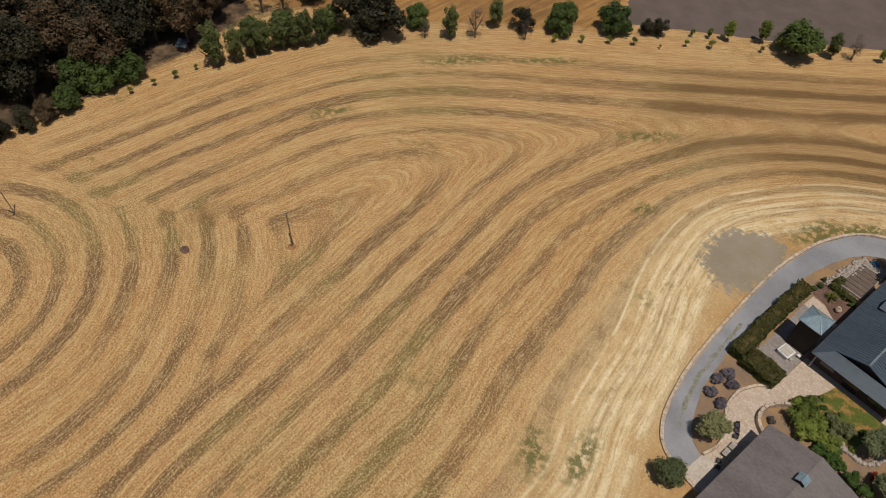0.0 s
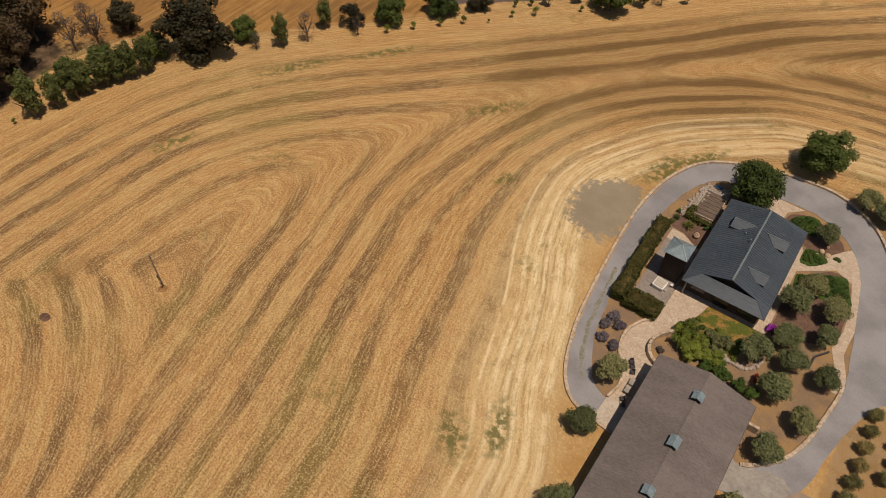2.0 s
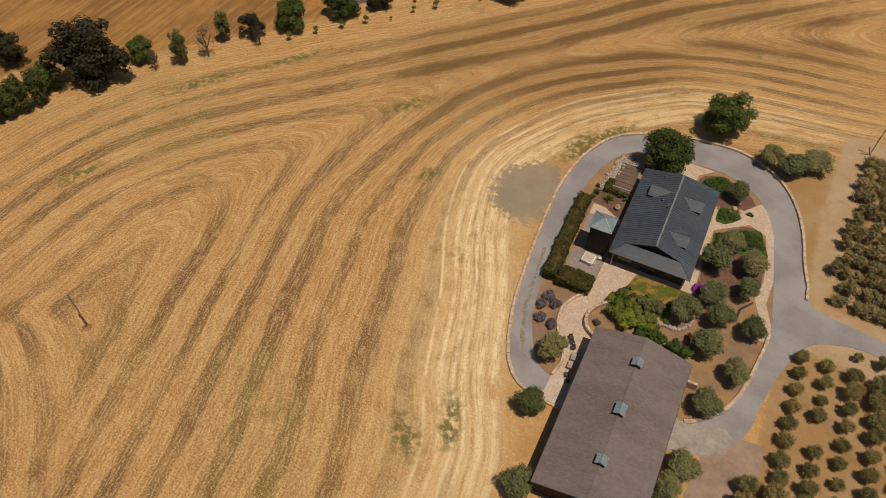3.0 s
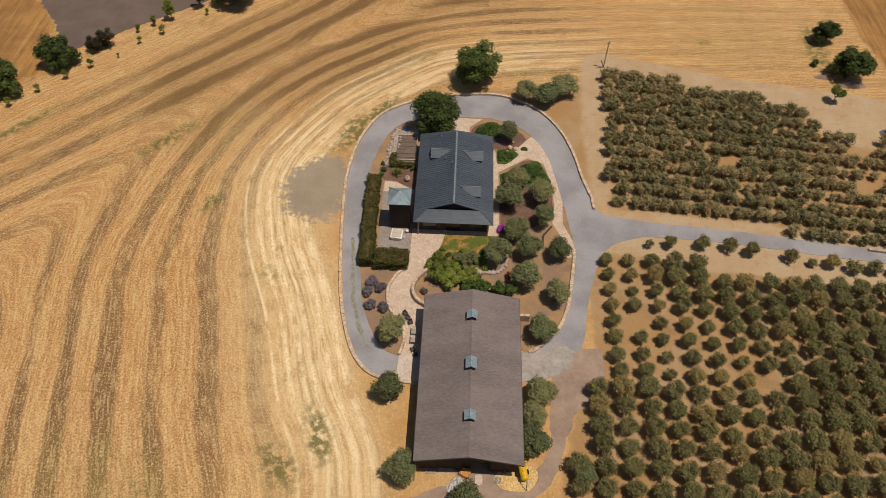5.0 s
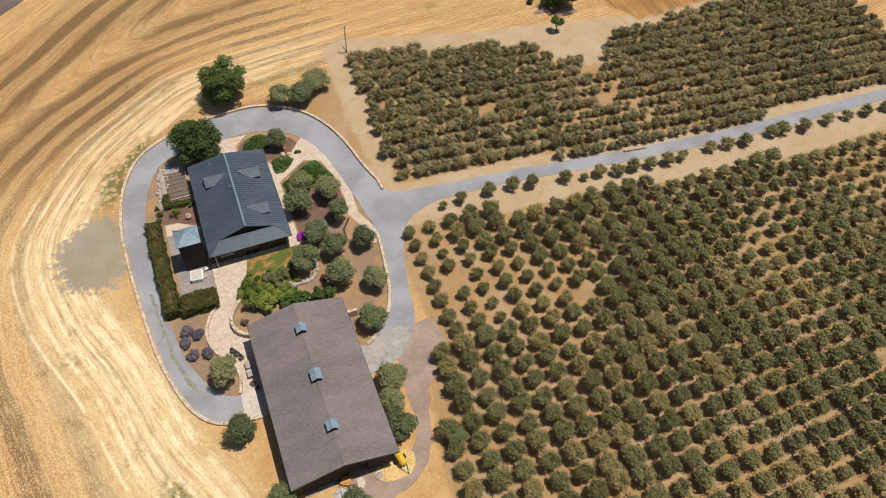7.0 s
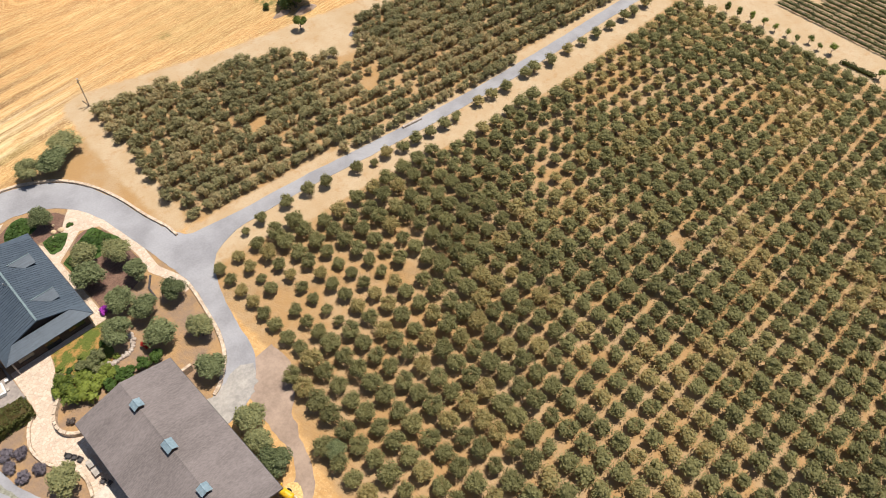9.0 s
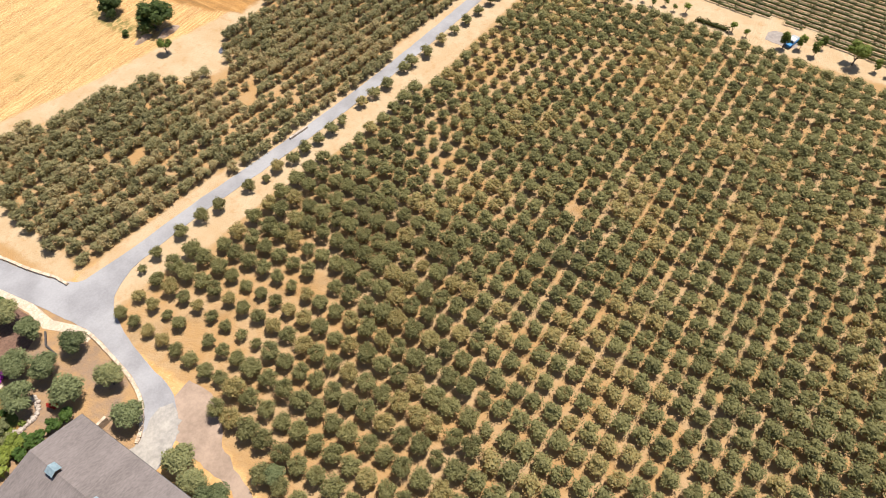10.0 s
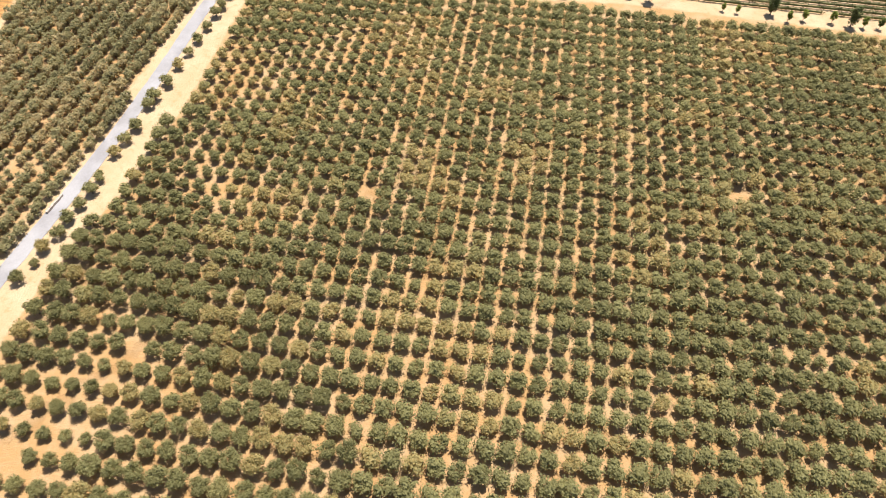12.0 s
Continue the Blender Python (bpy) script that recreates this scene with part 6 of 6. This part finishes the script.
LINE_TRUNKS = {"tall": trunk_mesh(31, 1.8, 0.16), "broad": trunk_mesh(32, 1.6, 0.25, 4), "dark": trunk_mesh(33, 2.0, 0.3, 4), "bare": trunk_mesh(34, 2.4, 0.12, 5, 0.5),
               "sapling": trunk_mesh(35, 0.8, 0.05, 2, 0.3), "slender": trunk_mesh(36, 1.2, 0.07, 3, 0.3), "round": trunk_mesh(37, 1.5, 0.11, 3, 0.4)}
LINE_WORDS = {"tall": "upright green poplar along the field's edge", "broad": "broad dark green tree along the field's edge", "dark": "dark brown-green gum tree along the field's edge",
              "bare": "bare grey tree along the field's edge", "sapling": "young staked sapling on the field's edge", "slender": "slender young tree by ploughed land", "round": "round-headed bright green tree by the farm track"}


def line_tree(kind, x, y, s, k):
    tree(kind + "_tree" if kind not in ("tall", "sapling") else {"tall": "poplar_tree", "sapling": "sapling"}[kind], (x, y), LINE_CROWNS[kind], LINE_TRUNKS[kind],
         {"tall": 0.1, "broad": 0.05, "dark": 0.15, "bare": 0.7, "sapling": 0.35, "slender": 0.5, "round": 0.9}[kind], (s, s, s), 47.0 * k, label=LINE_WORDS[kind], category="tree")


for k, (kind, x, y, s) in enumerate((
        ("tall", -135.2, 46.7, 1.25), ("tall", -133.6, 51.2, 1.0), ("tall", -132.8, 55.4, 1.05), ("tall", -132.2, 58.0, 0.95), ("tall", -131.2, 61.7, 1.1), ("tall", -130.1, 64.4, 0.95),
        ("tall", -129.1, 67.0, 1.05), ("tall", -128.0, 70.0, 1.0), ("broad", -131.0, 75.1, 0.8), ("broad", -134.9, 64.5, 0.9), ("broad", -137.0, 57.5, 0.9),
        ("dark", -122.5, 82.0, 1.35), ("dark", -126.0, 79.2, 1.0), ("broad", -119.0, 91.9, 0.75), ("bare", -114.6, 90.2, 0.7), ("tall", -110.8, 94.7, 0.95), ("bare", -107.2, 99.4, 1.15), ("tall", -107.3, 105.9, 0.85),
        ("bare", -99.3, 108.2, 0.7), ("dark", -102.5, 110.1, 0.55), ("broad", -96.2, 117.4, 0.95), ("broad", -88.3, 127.3, 0.95), ("dark", -83.0, 132.5, 0.35), ("dark", -80.9, 134.3, 0.4),
        ("sapling", -137.7, 27.6, 1.0), ("sapling", -137.1, 32.8, 1.0), ("sapling", -136.4, 37.7, 1.2), ("sapling", -136.6, 42.7, 0.8), ("sapling", -94.3, 113.1, 1.2), ("sapling", -90.3, 117.9, 1.1),
        ("sapling", -86.1, 122.5, 1.2), ("sapling", -81.9, 126.5, 1.2), ("sapling", -77.1, 130.4, 0.6), ("sapling", -73.7, 135.8, 1.0), ("sapling", -69.5, 139.8, 1.3), ("sapling", -61.3, 148.0, 0.9),
        ("slender", -75.4, 140.1, 0.4), ("slender", -72.5, 142.9, 0.5), ("slender", -69.3, 145.5, 0.95), ("slender", -63.8, 151.0, 1.05), ("broad", -56.2, 152.5, 1.15), ("tall", -50.1, 158.6, 0.75),
        ("bare", -46.7, 162.1, 0.9), ("slender", -41.6, 166.2, 0.7),
        ("broad", -145.5, 20.7, 1.05), ("broad", -143.3, 25.0, 1.0), ("broad", -143.0, 30.1, 0.9), ("broad", -141.4, 15.6, 0.7), ("dark", -140.4, 11.0, 0.5), ("dark", -140.2, 6.4, 0.5), ("dark", -140.9, 0.8, 0.6),
        ("bare", -143.9, 69.7, 1.6), ("bare", -147.3, 65.7, 1.5), ("dark", -144.0, 77.8, 0.75), ("bare", -150.3, 71.8, 1.2),
        ("broad", 84.3, 132.4, 1.4), ("broad", 82.9, 145.4, 1.0), ("broad", 78.7, 136.3, 0.3), ("round", 79.5, 124.0, 1.0),
        ("slender", 158.6, 59.1, 0.75), ("slender", 158.9, 56.2, 0.7), ("slender", 159.5, 53.1, 0.7), ("sapling", 159.7, 49.7, 1.3), ("sapling", 159.8, 46.8, 1.2), ("sapling", 160.3, 43.9, 1.1),
        ("sapling", 159.7, 41.4, 1.1), ("sapling", 161.4, 39.0, 1.3), ("sapling", 160.4, 36.3, 1.1), ("sapling", 161.0, 33.4, 1.6), ("sapling", 160.2, 21.5, 1.5), ("sapling", 160.2, 18.1, 1.2),
        ("slender", 160.7, 9.7, 1.15), ("slender", 162.6, 6.3, 1.05), ("slender", 162.0, 2.8, 1.1), ("slender", 166.2, 2.1, 0.9), ("round", 163.9, -5.3, 1.6),
        ("slender", 164.1, -10.2, 0.9), ("slender", 163.7, -13.0, 0.75), ("slender", 164.0, -17.6, 0.8), ("slender", 164.2, -21.8, 0.8), ("tall", 163.5, -26.5, 1.0),
        ("slender", 162.9, -44.2, 0.6), ("slender", 162.6, -47.5, 0.6), ("tall", 163.5, -55.5, 0.9), ("slender", 161.1, -59.2, 0.8), ("slender", 162.3, -63.0, 0.8),
        ("slender", 162.7, -69.7, 0.85), ("tall", 162.1, -74.0, 0.95), ("slender", 162.2, -77.0, 0.8), ("slender", 162.5, -80.7, 0.8))):
    line_tree(kind, x, y, s * (1.45 if x < -40 and kind != "sapling" else 1.0), k)

# dark gum wood beyond the corner of the field
GUM_CROWNS = [fast_mesh("gum_crown", *crown_arrays(210 + k, (4.6, 4.6, 6.0), 36, 4600, 0.28, 1.0, 0.42, (0.4, 0.95), (0.18, 0.38), even=True, single=True), GUM) for k in range(3)]
GUM_TRUNK = trunk_mesh(41, 4.0, 0.3, 5, 0.7)
wood = np.array([(-146.1, 7.0), (-145.6, 41.5), (-150.5, 61.8), (-175.4, 68.3), (-212.4, 62.8), (-224.3, 1.4), (-198.5, -45.1), (-144.5, -29.7)], float)
wr = np.random.default_rng(12)
spots = []
while len(spots) < 52:
    p = np.array([wr.uniform(-187, -143.5), wr.uniform(-11, 67)])
    if inside(p[None], wood)[0] and all(np.hypot(*(p - q)) > 5.0 for q in spots):
        spots.append(p)
for k, p in enumerate(spots):
    s = float(wr.uniform(1.0, 1.45))
    tree("gum_tree", p, GUM_CROWNS[k % 3], GUM_TRUNK, 2.2, (s, s, s * float(wr.uniform(0.9, 1.2))), 53.0 * k, label="tall dark brown-green gum tree in a dense wood", category="tree", group="gum trees of the wood")

hive = thing("pump_shelter", (-144.9, 43.6, 0), 35, label="small shelter with a tilted grey-blue panel roof", category="shelter")
part("post", boxed(-0.9, 0.5, 0, -0.8, 0.6, 2.4), GREYWOOD, hive)
part("post", boxed(0.8, 0.5, 0, 0.9, 0.6, 2.4), GREYWOOD, hive)
part("body", boxed(-0.8, -0.6, 0, 0.8, 0.5, 1.5), TRIM, hive)
part("panel", slab(bmesh.new(), [(-1.3, -0.9, 1.6), (1.3, -0.9, 1.6), (1.3, 0.9, 2.6), (-1.3, 0.9, 2.6)], 0.08), METAL, hive)

# ================= vineyard and truck beyond the grove =================


def vineyard():
    rng = np.random.default_rng(77)
    boxes = []
    for k in range(16):
        for y in np.arange(-100, 52, 4.0):
            x = 166.3 + 2.02 * k + 0.05 * max(0.0, y + 42)
            if k < 1 and 2 < y < 18 or rng.random() < 0.01:
                continue
            h = rng.uniform(0.65, 0.85)
            boxes.append((x - 0.22 + rng.normal(0, 0.03), y - 0.5, 0.2, x + 0.22 + rng.normal(0, 0.03), y + 4.5, 0.25 + h))
    me = leafy(78, boxes, 0.2, 5.0, VINE, "vine_rows", 0.45)
    return tagged(new("vine_rows", me), "long rows of green grapevines on pale soil", "vines", kind="stuff")


vineyard()
hedge(79, [(159.6, 22.4, 0, 160.8, 30.4, 0.9)], "low dark green hedge beside the farm track", leaf=0.2, density=9)


def pickup(at, turn):
    t = thing("pickup_truck", (*at, 0), turn, label="small blue and white pickup truck parked on the farm track", category="truck")
    part("body", boxed(-0.9, -2.4, 0.4, 0.9, 2.4, 0.95, 0.1), BLUE, t)
    part("cab", boxed(-0.8, -0.5, 0.9, 0.8, 1.1, 1.65, 0.15), WHITE, t)
    part("windscreen", boxed(-0.7, 1.02, 1.05, 0.7, 1.13, 1.5), WINDOW, t)
    part("load_bed", boxed(-0.75, -2.3, 0.9, 0.75, -0.6, 1.05), STEEL, t)
    for x in (-0.85, 0.85):
        for y in (-1.5, 1.5):
            part("wheel", tube(bmesh.new(), [(x - 0.1, y, 0.34), (x + 0.1, y, 0.34)], [0.34, 0.34], 14), RUBBER, t)


pickup((163.9, 8.6), 78)
laid([(162.2, 14.1), (166.4, 13.8), (167.2, 7.5), (162.2, 7.9)], 0.03, "gravel_pad", PAD, "grey gravel pad beside the vineyard", "paving", 1.0, 0.15)
